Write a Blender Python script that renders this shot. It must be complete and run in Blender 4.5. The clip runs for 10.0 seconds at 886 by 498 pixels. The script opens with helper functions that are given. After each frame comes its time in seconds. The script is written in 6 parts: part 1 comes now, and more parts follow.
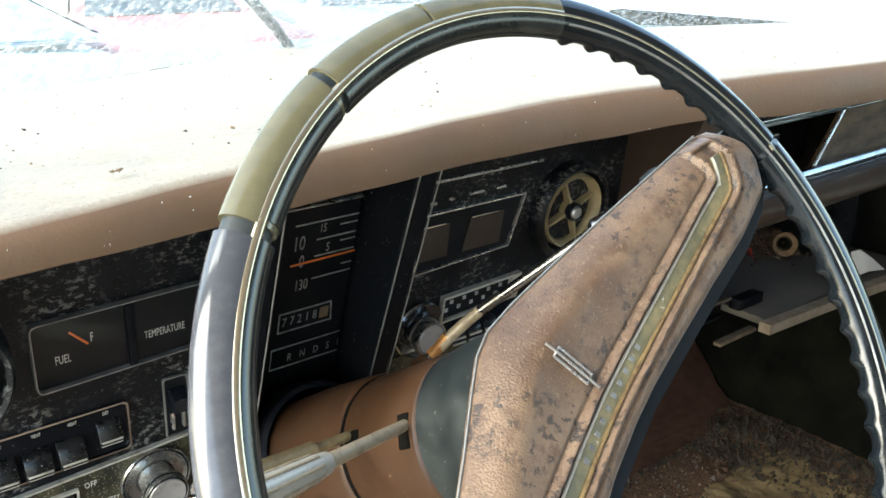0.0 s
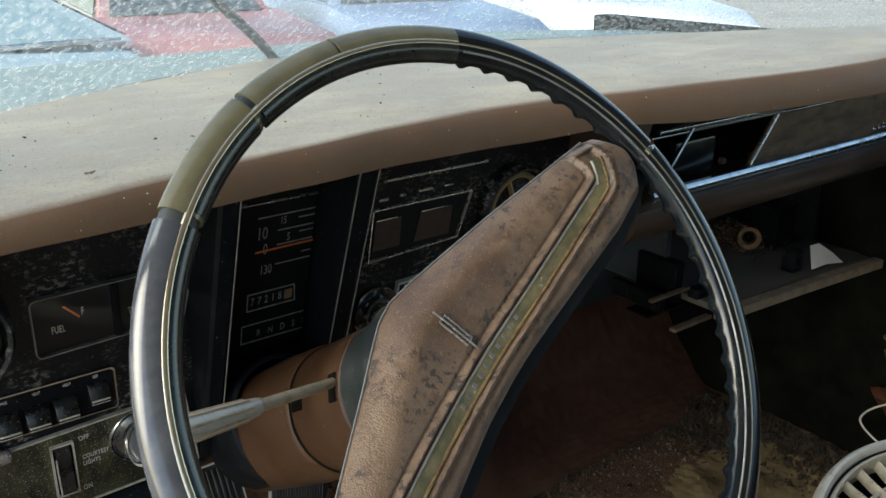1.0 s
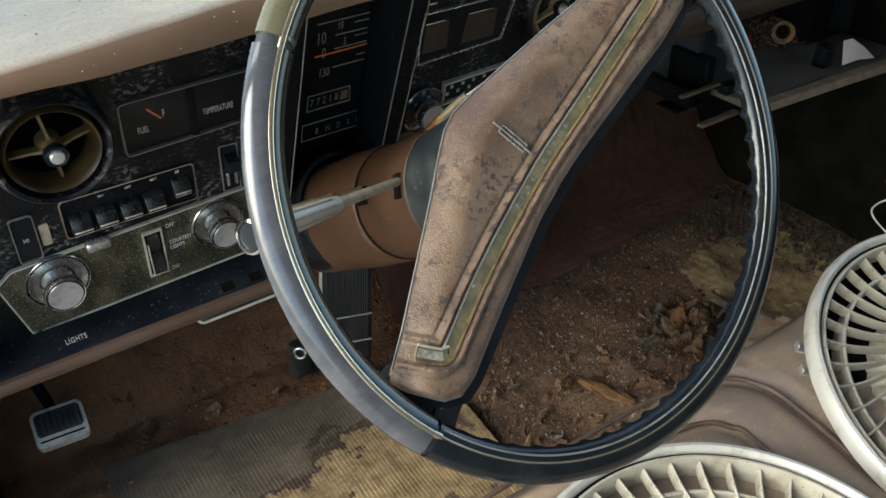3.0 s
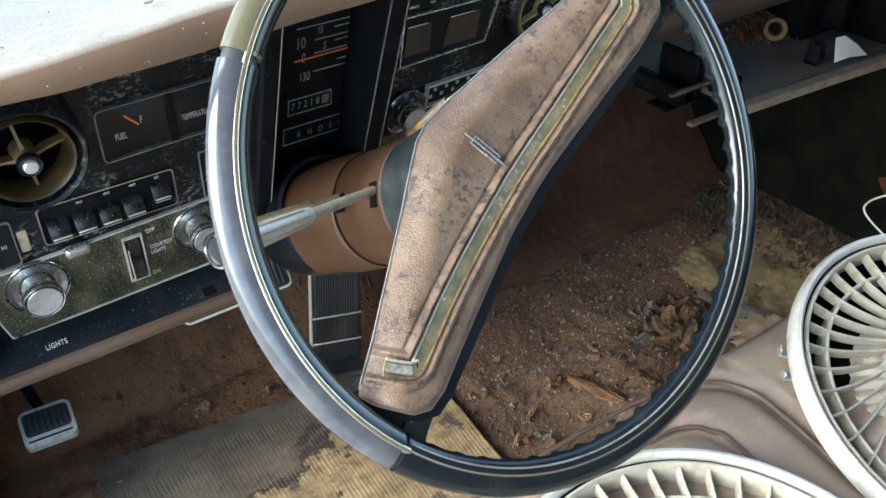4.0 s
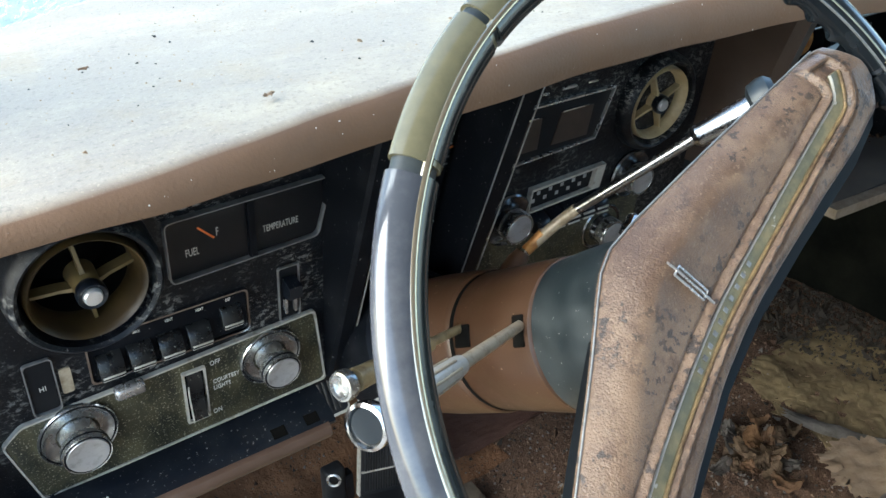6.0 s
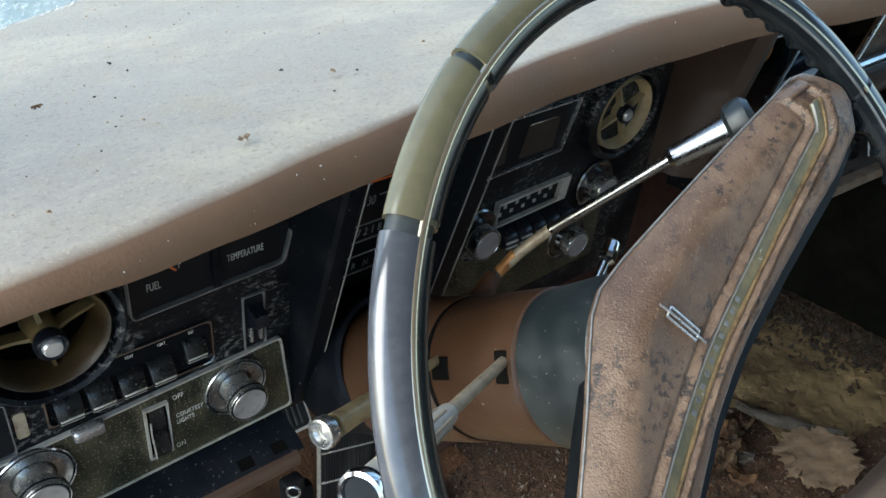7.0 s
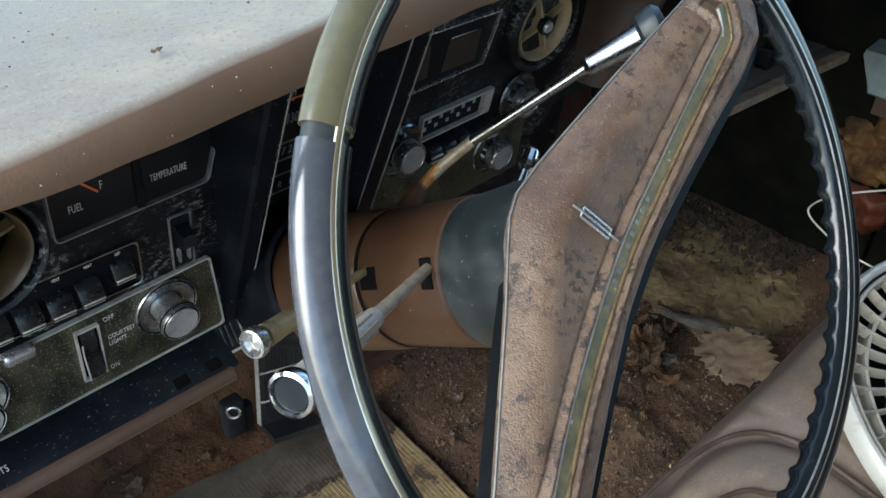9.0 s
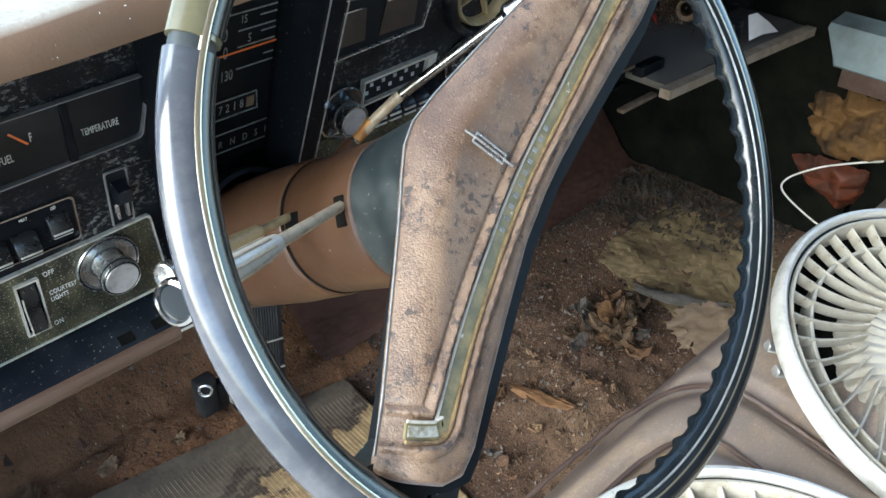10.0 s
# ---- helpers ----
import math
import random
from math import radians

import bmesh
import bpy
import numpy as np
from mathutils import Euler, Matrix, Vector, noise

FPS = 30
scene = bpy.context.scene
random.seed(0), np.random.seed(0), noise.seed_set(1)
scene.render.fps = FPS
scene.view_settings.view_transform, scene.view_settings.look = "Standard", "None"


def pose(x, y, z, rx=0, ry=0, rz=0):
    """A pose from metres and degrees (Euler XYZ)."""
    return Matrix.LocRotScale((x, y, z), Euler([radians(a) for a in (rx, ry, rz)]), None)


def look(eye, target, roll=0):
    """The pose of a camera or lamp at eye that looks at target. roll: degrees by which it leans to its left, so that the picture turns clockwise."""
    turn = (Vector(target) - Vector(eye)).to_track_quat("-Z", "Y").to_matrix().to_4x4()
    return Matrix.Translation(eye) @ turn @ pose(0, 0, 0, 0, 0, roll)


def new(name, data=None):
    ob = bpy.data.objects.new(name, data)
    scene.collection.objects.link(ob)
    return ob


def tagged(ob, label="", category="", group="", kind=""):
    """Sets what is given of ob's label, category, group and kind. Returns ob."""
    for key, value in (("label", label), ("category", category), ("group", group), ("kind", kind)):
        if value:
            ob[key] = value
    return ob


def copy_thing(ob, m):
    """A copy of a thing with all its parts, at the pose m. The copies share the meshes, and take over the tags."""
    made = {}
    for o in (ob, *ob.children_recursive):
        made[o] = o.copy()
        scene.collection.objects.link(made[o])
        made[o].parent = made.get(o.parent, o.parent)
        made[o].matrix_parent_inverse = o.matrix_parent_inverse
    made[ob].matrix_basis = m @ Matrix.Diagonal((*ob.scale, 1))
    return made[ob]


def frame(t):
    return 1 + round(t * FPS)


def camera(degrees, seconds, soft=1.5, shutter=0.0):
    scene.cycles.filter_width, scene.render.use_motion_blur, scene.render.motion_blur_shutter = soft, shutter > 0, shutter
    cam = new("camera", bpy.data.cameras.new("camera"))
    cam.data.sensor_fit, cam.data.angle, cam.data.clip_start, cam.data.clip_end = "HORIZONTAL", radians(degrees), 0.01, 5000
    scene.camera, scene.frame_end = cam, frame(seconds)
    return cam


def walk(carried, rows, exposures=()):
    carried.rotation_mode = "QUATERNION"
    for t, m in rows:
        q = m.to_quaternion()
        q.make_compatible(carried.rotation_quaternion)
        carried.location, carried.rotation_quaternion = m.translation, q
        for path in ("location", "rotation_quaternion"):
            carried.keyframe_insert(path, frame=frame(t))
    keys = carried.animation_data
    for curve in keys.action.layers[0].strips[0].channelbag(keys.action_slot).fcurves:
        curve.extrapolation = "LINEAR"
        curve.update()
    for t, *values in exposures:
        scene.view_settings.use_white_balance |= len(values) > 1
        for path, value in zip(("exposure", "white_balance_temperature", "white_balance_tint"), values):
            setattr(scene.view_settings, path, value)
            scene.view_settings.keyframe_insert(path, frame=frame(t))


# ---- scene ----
cam = camera(54.5, 10.0)
# seconds, the eye, and its yaw, pitch and roll in degrees
PATH = [
    (0, (0.0000, 0.0000, 1.1000), (-38.00, -20.00, -0.00)),
    (0.2, (0.0111, -0.0242, 1.1175), (-37.86, -20.06, 0.14)),
    (0.5, (0.0240, -0.0560, 1.1338), (-37.48, -20.20, 0.23)),
    (0.7, (0.0228, -0.0778, 1.1258), (-37.14, -20.12, 0.12)),
    (1, (-0.0035, -0.1215, 1.1297), (-36.29, -20.26, -0.42)),
    (1.2, (-0.0398, -0.1527, 1.1295), (-36.23, -20.83, -0.53)),
    (1.5, (-0.0579, -0.1769, 1.1391), (-35.95, -24.30, -0.86)),
    (1.7, (-0.0364, -0.1780, 1.1483), (-35.76, -25.75, -1.00)),
    (2, (-0.0212, -0.1792, 1.1623), (-35.59, -27.30, -0.96)),
    (2.2, (-0.0235, -0.1722, 1.1636), (-35.26, -27.33, -1.06)),
    (2.5, (-0.0468, -0.1575, 1.1719), (-35.29, -28.52, -0.91)),
    (2.7, (-0.0637, -0.1470, 1.1707), (-35.08, -31.30, -0.77)),
    (3.8, (-0.0301, -0.1539, 1.1941), (-34.62, -37.06, -0.67)),
    (4, (-0.0345, -0.1520, 1.1866), (-34.58, -35.36, -0.79)),
    (4.2, (-0.0421, -0.1523, 1.1807), (-35.01, -31.02, -0.54)),
    (4.5, (-0.0424, -0.1538, 1.1751), (-34.74, -29.16, -0.75)),
    (4.7, (-0.0541, -0.1491, 1.1551), (-34.91, -29.09, -0.72)),
    (5, (-0.0658, -0.1223, 1.1492), (-34.74, -28.96, -1.03)),
    (5.2, (-0.0578, -0.1223, 1.1692), (-34.56, -28.85, -1.11)),
    (5.5, (-0.0564, -0.1105, 1.1865), (-34.85, -29.07, -0.61)),
    (5.7, (-0.0556, -0.0567, 1.1729), (-34.88, -29.30, -0.32)),
    (6, (-0.0478, 0.0216, 1.1422), (-35.49, -29.67, -0.00)),
    (6.2, (-0.0467, 0.0566, 1.1320), (-36.02, -29.65, 0.14)),
    (7.3, (-0.0469, 0.0630, 1.1678), (-41.11, -31.30, 1.19)),
    (7.5, (-0.0529, 0.0495, 1.1569), (-41.48, -31.57, 0.92)),
    (7.8, (-0.0678, 0.0504, 1.1369), (-41.99, -33.94, 0.72)),
    (8, (-0.0704, 0.0700, 1.1413), (-42.52, -35.15, 0.71)),
    (8.2, (-0.0753, 0.0820, 1.1505), (-43.50, -35.35, 1.11)),
    (8.5, (-0.0722, 0.0812, 1.1621), (-44.38, -35.58, 1.72)),
    (8.7, (-0.0626, 0.0653, 1.1582), (-44.87, -35.57, 2.12)),
    (9, (-0.0513, 0.0458, 1.1610), (-45.36, -35.82, 2.25)),
    (9.2, (-0.0433, 0.0250, 1.1516), (-45.30, -35.95, 2.06)),
    (9.5, (-0.0356, -0.0039, 1.1256), (-45.27, -35.73, 1.47)),
    (9.7, (-0.0336, -0.0132, 1.1300), (-45.00, -35.57, 1.04)),
    (10, (-0.0333, -0.0262, 1.1336), (-44.57, -35.33, 0.54)),
]
EXPOSURES = [(t, e + 0.35, 6850 if t < 3 else (6050 if t < 9 else 5900), 1.5) for t, e in ((0.0, 2.35), (0.5, 1.75), (1.0, 1.15), (1.5, 0.9), (2.0, 0.95), (2.5, 1.1), (4.0, 2.35), (5.5, 2.2), (6.2, 2.0), (7.5, 1.35), (8.5, 1.4), (9.0, 1.5), (9.5, 2.2), (10.0, 2.4))]
walk(cam, [(t, pose(*eye, 90 + pitch, 0, yaw) @ pose(0, 0, 0, 0, 0, roll)) for t, eye, (yaw, pitch, roll) in PATH], EXPOSURES)

# ---- light: a bright overcast sky, through the windscreen and the open driver's door ----
world = bpy.data.worlds.new("world")
scene.world = world
world.use_nodes = True
wn = world.node_tree
sky = wn.nodes.new("ShaderNodeTexSky")
sky.sky_type, sky.sun_disc = "NISHITA", False
sky.sun_elevation, sky.sun_rotation = radians(35), radians(-87)
sky.air_density, sky.dust_density, sky.ozone_density = 1.0, 2.2, 1.6
wn.nodes["Background"].inputs["Strength"].default_value = 0.15
wn.links.new(sky.outputs["Color"], wn.nodes["Background"].inputs["Color"])
sun = new("sun", bpy.data.lights.new("sun", "SUN"))
sun.data.energy, sun.data.angle, sun.data.color = 0.9, radians(50), (1.0, 0.99, 0.97)
sun.matrix_world = look((-2.5, 0.15, 1.75), (0, 0, 0))


# ---- materials ----
def nodes_of(name, rough=0.5, metal=0.0, spec=0.5):
    m = bpy.data.materials.new(name)
    m.use_nodes = True
    b = m.node_tree.nodes["Principled BSDF"]
    b.inputs["Roughness"].default_value, b.inputs["Metallic"].default_value = rough, metal
    b.inputs["Specular IOR Level"].default_value = spec
    return m, m.node_tree, b


def noise_at(nt, scale, detail=6, rough=0.6, stretch=(1, 1, 1), kind="Object"):
    tc = nt.nodes.new("ShaderNodeTexCoord")
    mp = nt.nodes.new("ShaderNodeMapping")
    mp.inputs["Scale"].default_value = stretch
    n = nt.nodes.new("ShaderNodeTexNoise")
    n.inputs["Scale"].default_value, n.inputs["Detail"].default_value, n.inputs["Roughness"].default_value = scale, detail, rough
    nt.links.new(tc.outputs[kind], mp.inputs["Vector"])
    nt.links.new(mp.outputs["Vector"], n.inputs["Vector"])
    return n.outputs["Fac"]


def band(nt, value, lo, hi):
    r = nt.nodes.new("ShaderNodeMapRange")
    r.inputs["From Min"].default_value, r.inputs["From Max"].default_value = lo, hi
    nt.links.new(value, r.inputs["Value"])
    return r.outputs["Result"]


def times(nt, a, b):
    m = nt.nodes.new("ShaderNodeMath")
    m.operation = "MULTIPLY"
    nt.links.new(a, m.inputs[0])
    if isinstance(b, (int, float)):
        m.inputs[1].default_value = b
    else:
        nt.links.new(b, m.inputs[1])
    return m.outputs[0]


def blend(nt, fac, a, b):
    m = nt.nodes.new("ShaderNodeMix")
    m.data_type = "RGBA"
    nt.links.new(fac, m.inputs["Factor"])
    for k, c in (("A", a), ("B", b)):
        sock = [i for i in m.inputs if i.name == k and i.type == "RGBA"][0]
        if isinstance(c, tuple):
            sock.default_value = (*c, 1)
        else:
            nt.links.new(c, sock)
    return [o for o in m.outputs if o.type == "RGBA"][0]


def bump(nt, b, height, strength, dist):
    n = nt.nodes.new("ShaderNodeBump")
    n.inputs["Strength"].default_value, n.inputs["Distance"].default_value = strength, dist
    nt.links.new(height, n.inputs["Height"])
    nt.links.new(n.outputs["Normal"], b.inputs["Normal"])


def rough_by(nt, b, fac, lo, hi):
    r = nt.nodes.new("ShaderNodeMapRange")
    r.inputs["To Min"].default_value, r.inputs["To Max"].default_value = lo, hi
    nt.links.new(fac, r.inputs["Value"])
    nt.links.new(r.outputs["Result"], b.inputs["Roughness"])


def upward(nt):
    g = nt.nodes.new("ShaderNodeNewGeometry")
    s = nt.nodes.new("ShaderNodeSeparateXYZ")
    nt.links.new(g.outputs["Normal"], s.inputs[0])
    return s.outputs["Z"]


def worn(name, base, second, scale, lo, hi, rough=(0.4, 0.7), metal=0.0, fine=(400, 0.15, 0.0004), spec=0.5, dust=None, speck=None, stretch=(1, 1, 1)):
    """A base colour with patches of a second one, fine relief, and if asked dust on what faces up and small specks."""
    m, nt, b = nodes_of(name, rough[0], metal, spec)
    f = band(nt, noise_at(nt, scale, 8, 0.65, stretch), lo, hi)
    col = blend(nt, f, base, second)
    if speck:
        colour, sscale, slo, shi = speck
        col = blend(nt, band(nt, noise_at(nt, sscale, 3, 0.6), slo, shi), col, colour)
    if dust:
        colour, amount = dust
        lies = band(nt, upward(nt), 0.80, 0.985)
        col = blend(nt, times(nt, lies, amount), col, colour)
        pale = tuple(min(0.9, c * k) for c, k in zip(colour, (1.50, 1.46, 1.30)))
        col = blend(nt, times(nt, lies, times(nt, band(nt, noise_at(nt, 9, 9, 0.72, (0.55, 1, 1)), 0.47, 0.70), 0.8)), col, pale)
        tan = tuple(c * k for c, k in zip(colour, (1.02, 0.93, 0.76)))
        col = blend(nt, times(nt, lies, times(nt, band(nt, noise_at(nt, 16, 8, 0.7), 0.53, 0.70), 0.6)), col, tan)
        dim = tuple(c * 0.50 for c in colour)
        col = blend(nt, times(nt, lies, times(nt, band(nt, noise_at(nt, 300, 5, 0.75), 0.53, 0.68), 0.6)), col, dim)
        col = blend(nt, times(nt, lies, times(nt, band(nt, noise_at(nt, 520, 4, 0.7), 0.60, 0.68), 0.8)), col, pale)
    nt.links.new(col, b.inputs["Base Color"])
    rough_by(nt, b, f, *rough)
    bump(nt, b, noise_at(nt, fine[0], 5, 0.6), fine[1], fine[2])
    return m


PAD = worn("brown_vinyl_pad", (0.130, 0.076, 0.043), (0.160, 0.098, 0.060), 9, 0.4, 0.7, (0.5, 0.62), spec=0.25, fine=(420, 0.45, 0.0009), dust=((0.318, 0.285, 0.238), 0.95), speck=((0.7, 0.68, 0.62), 260, 0.72, 0.75))
# Lip brown made darker; on the pod side this stands for shade.
DARKENEDBROWN = worn("darkened_lip_brown", (0.040, 0.027, 0.020), (0.062, 0.043, 0.032), 14, 0.4, 0.7, (0.28, 0.45))
TRIMGREY = worn("dull_grey_trim", (0.24, 0.24, 0.235), (0.13, 0.125, 0.12), 60, 0.4, 0.7, (0.35, 0.5), metal=0.3)
LIPBROWN = worn("brown_painted_lip", (0.080, 0.049, 0.034), (0.108, 0.069, 0.050), 14, 0.4, 0.7, (0.35, 0.55))
BLACK = worn("black_paint", (0.005, 0.006, 0.008), (0.014, 0.015, 0.018), 30, 0.5, 0.75, (0.35, 0.5), speck=((0.20, 0.19, 0.18), 300, 0.69, 0.72), spec=0.08)
BLACKBLUE = worn("blue_black_plastic", (0.005, 0.007, 0.011), (0.014, 0.017, 0.021), 30, 0.45, 0.8, (0.28, 0.5), spec=0.3, speck=((0.16, 0.16, 0.15), 330, 0.66, 0.70))
GAUGE = worn("gauge_face", (0.008, 0.009, 0.011), (0.014, 0.014, 0.015), 25, 0.4, 0.8, (0.4, 0.6), spec=0.14)
SKIRT = worn("smoky_knob_skirt", (0.20, 0.21, 0.22), (0.10, 0.10, 0.10), 70, 0.45, 0.7, (0.12, 0.30), metal=0.9)
KEYBLACK = worn("worn_black_keys", (0.005, 0.006, 0.007), (0.014, 0.015, 0.015), 70, 0.45, 0.75, (0.25, 0.5), spec=0.4, speck=((0.16, 0.16, 0.14), 420, 0.64, 0.70))
OLIVE = worn("corroded_olive_plate", (0.022, 0.024, 0.017), (0.105, 0.095, 0.050), 45, 0.40, 0.68, (0.35, 0.65), metal=0.25, speck=((0.36, 0.34, 0.25), 620, 0.60, 0.655), fine=(600, 0.4, 0.0006), stretch=(1, 0.5, 1))
CHROME = worn("aged_chrome", (0.62, 0.62, 0.62), (0.36, 0.33, 0.28), 90, 0.5, 0.75, (0.12, 0.35), metal=1.0, fine=(600, 0.05, 0.0002))
BRIGHT = worn("warm_bright_trim", (0.54, 0.48, 0.36), (0.38, 0.32, 0.22), 30, 0.55, 0.80, (0.22, 0.32), metal=0.9, fine=(600, 0.05, 0.0002))
DULL = worn("dull_chrome", (0.55, 0.55, 0.55), (0.30, 0.28, 0.25), 60, 0.45, 0.7, (0.25, 0.45), metal=0.8)
GOLDVENT = worn("yellowed_vent_plastic", (0.36, 0.29, 0.165), (0.17, 0.11, 0.045), 30, 0.4, 0.75, (0.4, 0.6))
KNOBM = worn("dark_polished_metal", (0.50, 0.51, 0.50), (0.27, 0.26, 0.24), 70, 0.45, 0.7, (0.22, 0.40), metal=0.9, fine=(600, 0.05, 0.0002))
LEVER = worn("pitted_lever_metal", (0.40, 0.34, 0.245), (0.22, 0.165, 0.105), 130, 0.45, 0.7, (0.35, 0.55), metal=0.15)
SATIN = worn("satin_lever_grip", (0.52, 0.50, 0.44), (0.30, 0.27, 0.21), 110, 0.5, 0.72, (0.28, 0.5), metal=0.25)
CORE = worn("rusty_lever_end", (0.40, 0.20, 0.06), (0.2, 0.08, 0.025), 80, 0.4, 0.7, (0.4, 0.7), metal=0.4)
COLUMN = worn("brown_column_paint", (0.047, 0.0230, 0.0115), (0.066, 0.0345, 0.0190), 16, 0.4, 0.72, (0.32, 0.5), speck=((0.3, 0.22, 0.16), 260, 0.70, 0.73))
HUB = worn("grey_black_hub", (0.013, 0.018, 0.020), (0.040, 0.047, 0.048), 26, 0.45, 0.75, (0.35, 0.6), speck=((0.3, 0.3, 0.27), 240, 0.70, 0.73))
RIMGREY = worn("faded_grey_rim", (0.050, 0.055, 0.066), (0.105, 0.106, 0.112), 30, 0.45, 0.8, (0.11, 0.24), spec=0.7, fine=(500, 0.06, 0.0002), stretch=(1, 1, 0.4))
RIMOLIVE = worn("yellowed_rim", (0.102, 0.094, 0.057), (0.162, 0.146, 0.085), 30, 0.45, 0.8, (0.08, 0.18), spec=0.65, fine=(500, 0.04, 0.0002))
RIMBLACK = worn("blue_black_rim", (0.006, 0.009, 0.012), (0.016, 0.021, 0.025), 30, 0.45, 0.8, (0.14, 0.26), spec=0.45, fine=(500, 0.04, 0.0002))
BARBLACK = worn("dull_black_bar", (0.005, 0.007, 0.009), (0.012, 0.014, 0.016), 30, 0.45, 0.8, (0.4, 0.55), spec=0.22, fine=(500, 0.1, 0.0003))
TIPGREY = worn("bare_silver_tip", (0.36, 0.36, 0.33), (0.16, 0.145, 0.09), 120, 0.45, 0.62, (0.4, 0.6), metal=0.1)
BRASS = worn("yellowed_lever_metal", (0.34, 0.275, 0.150), (0.20, 0.145, 0.075), 130, 0.45, 0.7, (0.30, 0.5), metal=0.2)
RIMINNER = worn("dark_green_grey_rim", (0.014, 0.018, 0.018), (0.045, 0.048, 0.045), 30, 0.45, 0.8, (0.14, 0.28), spec=0.6, fine=(500, 0.04, 0.0002))
WHITE = worn("white_lettering", (0.58, 0.57, 0.52), (0.26, 0.25, 0.22), 120, 0.5, 0.7, (0.5, 0.6))
ORANGE = worn("orange_needle", (0.85, 0.20, 0.04), (0.7, 0.14, 0.03), 60, 0.4, 0.7, (0.4, 0.5))
# Near-black for gaps and hollows; their shade is put into the colour.
DARK = worn("gap_and_shade_black", (0.004, 0.004, 0.0038), (0.008, 0.0075, 0.0065), 15, 0.4, 0.7, (0.8, 0.95), spec=0.02)
RUBBER = worn("black_rubber", (0.013, 0.014, 0.016), (0.05, 0.048, 0.045), 40, 0.5, 0.75, (0.5, 0.75))
STRIPGOLD = worn("tarnished_strip", (0.120, 0.108, 0.056), (0.255, 0.210, 0.110), 70, 0.42, 0.66, (0.35, 0.55), metal=0.05, speck=((0.5, 0.47, 0.4), 120, 0.66, 0.70))
SPUN = worn("spun_aluminium", (0.52, 0.53, 0.53), (0.36, 0.36, 0.35), 120, 0.5, 0.7, (0.32, 0.45), metal=0.6)
LINE = worn("grey_printed_line", (0.42, 0.42, 0.40), (0.20, 0.20, 0.19), 160, 0.45, 0.65, (0.5, 0.6))
DIMPRINT = worn("dim_grey_print", (0.34, 0.34, 0.33), (0.16, 0.16, 0.155), 160, 0.45, 0.65, (0.5, 0.6))
GOLDEDGE = worn("gilt_edge", (0.25, 0.175, 0.085), (0.10, 0.062, 0.035), 110, 0.45, 0.65, (0.35, 0.6), metal=0.3)
SEATV = worn("brown_seat_vinyl", (0.128, 0.100, 0.086), (0.172, 0.138, 0.120), 12, 0.4, 0.75, (0.36, 0.5), fine=(700, 0.15, 0.0005), dust=((0.30, 0.23, 0.17), 0.35), speck=((0.42, 0.33, 0.22), 420, 0.69, 0.73))
PIPE = worn("dark_piping", (0.07, 0.045, 0.035), (0.11, 0.075, 0.06), 40, 0.4, 0.7, (0.4, 0.55))
COVERW = worn("weathered_white_cover", (0.35, 0.33, 0.275), (0.21, 0.18, 0.125), 30, 0.5, 0.72, (0.4, 0.6), speck=((0.10, 0.085, 0.06), 200, 0.66, 0.72))
COVERM = worn("weathered_cover_rim", (0.46, 0.46, 0.43), (0.28, 0.26, 0.22), 40, 0.5, 0.72, (0.35, 0.55), metal=0.15, speck=((0.12, 0.1, 0.08), 220, 0.70, 0.74))
WOODGRAIN = worn("scuffed_woodgrain", (0.110, 0.068, 0.034), (0.036, 0.023, 0.014), 26, 0.42, 0.62, (0.45, 0.65), stretch=(1, 2.5, 2.5))
TRAYM = worn("grey_tray", (0.07, 0.066, 0.062), (0.13, 0.118, 0.10), 18, 0.4, 0.7, (0.5, 0.8))
TRAYEDGE = worn("tan_fibre_edge", (0.30, 0.25, 0.19), (0.2, 0.15, 0.1), 40, 0.4, 0.7, (0.7, 0.9))
SHELLBLUE = worn("dull_blue_grey_paint", (0.035, 0.050, 0.062), (0.020, 0.026, 0.030), 14, 0.4, 0.7, (0.45, 0.65))
FIBREDARK = worn("dirty_fibre_edge", (0.16, 0.115, 0.075), (0.07, 0.048, 0.03), 60, 0.4, 0.7, (0.7, 0.9))
PAPER = worn("white_paper", (0.78, 0.77, 0.74), (0.66, 0.64, 0.60), 20, 0.4, 0.7, (0.8, 0.9))
RUSTRED = worn("rusty_red_metal", (0.105, 0.022, 0.006), (0.028, 0.012, 0.006), 24, 0.4, 0.7, (0.6, 0.9))
FOAM = worn("orange_brown_foam", (0.150, 0.078, 0.022), (0.040, 0.022, 0.010), 14, 0.48, 0.66, (0.8, 0.95), fine=(160, 0.8, 0.003))


def make_crumbs():
    """Crumbs of many browns, one shade for each."""
    m, nt, b = nodes_of("mixed_soil_crumbs", 0.9, 0.0, 0.2)
    g = nt.nodes.new("ShaderNodeNewGeometry")
    r = nt.nodes.new("ShaderNodeValToRGB")
    for k, (at, c) in enumerate(((0.0, (0.03, 0.019, 0.013)), (0.40, (0.075, 0.045, 0.029)), (0.8, (0.115, 0.073, 0.046)), (0.965, (0.165, 0.112, 0.075)), (1.0, (0.42, 0.35, 0.26)))):
        e = r.color_ramp.elements[k] if k < 2 else r.color_ramp.elements.new(at)
        e.position, e.color = at, (*c, 1)
    nt.links.new(g.outputs["Random Per Island"], r.inputs["Fac"])
    nt.links.new(r.outputs["Color"], b.inputs["Base Color"])
    return m


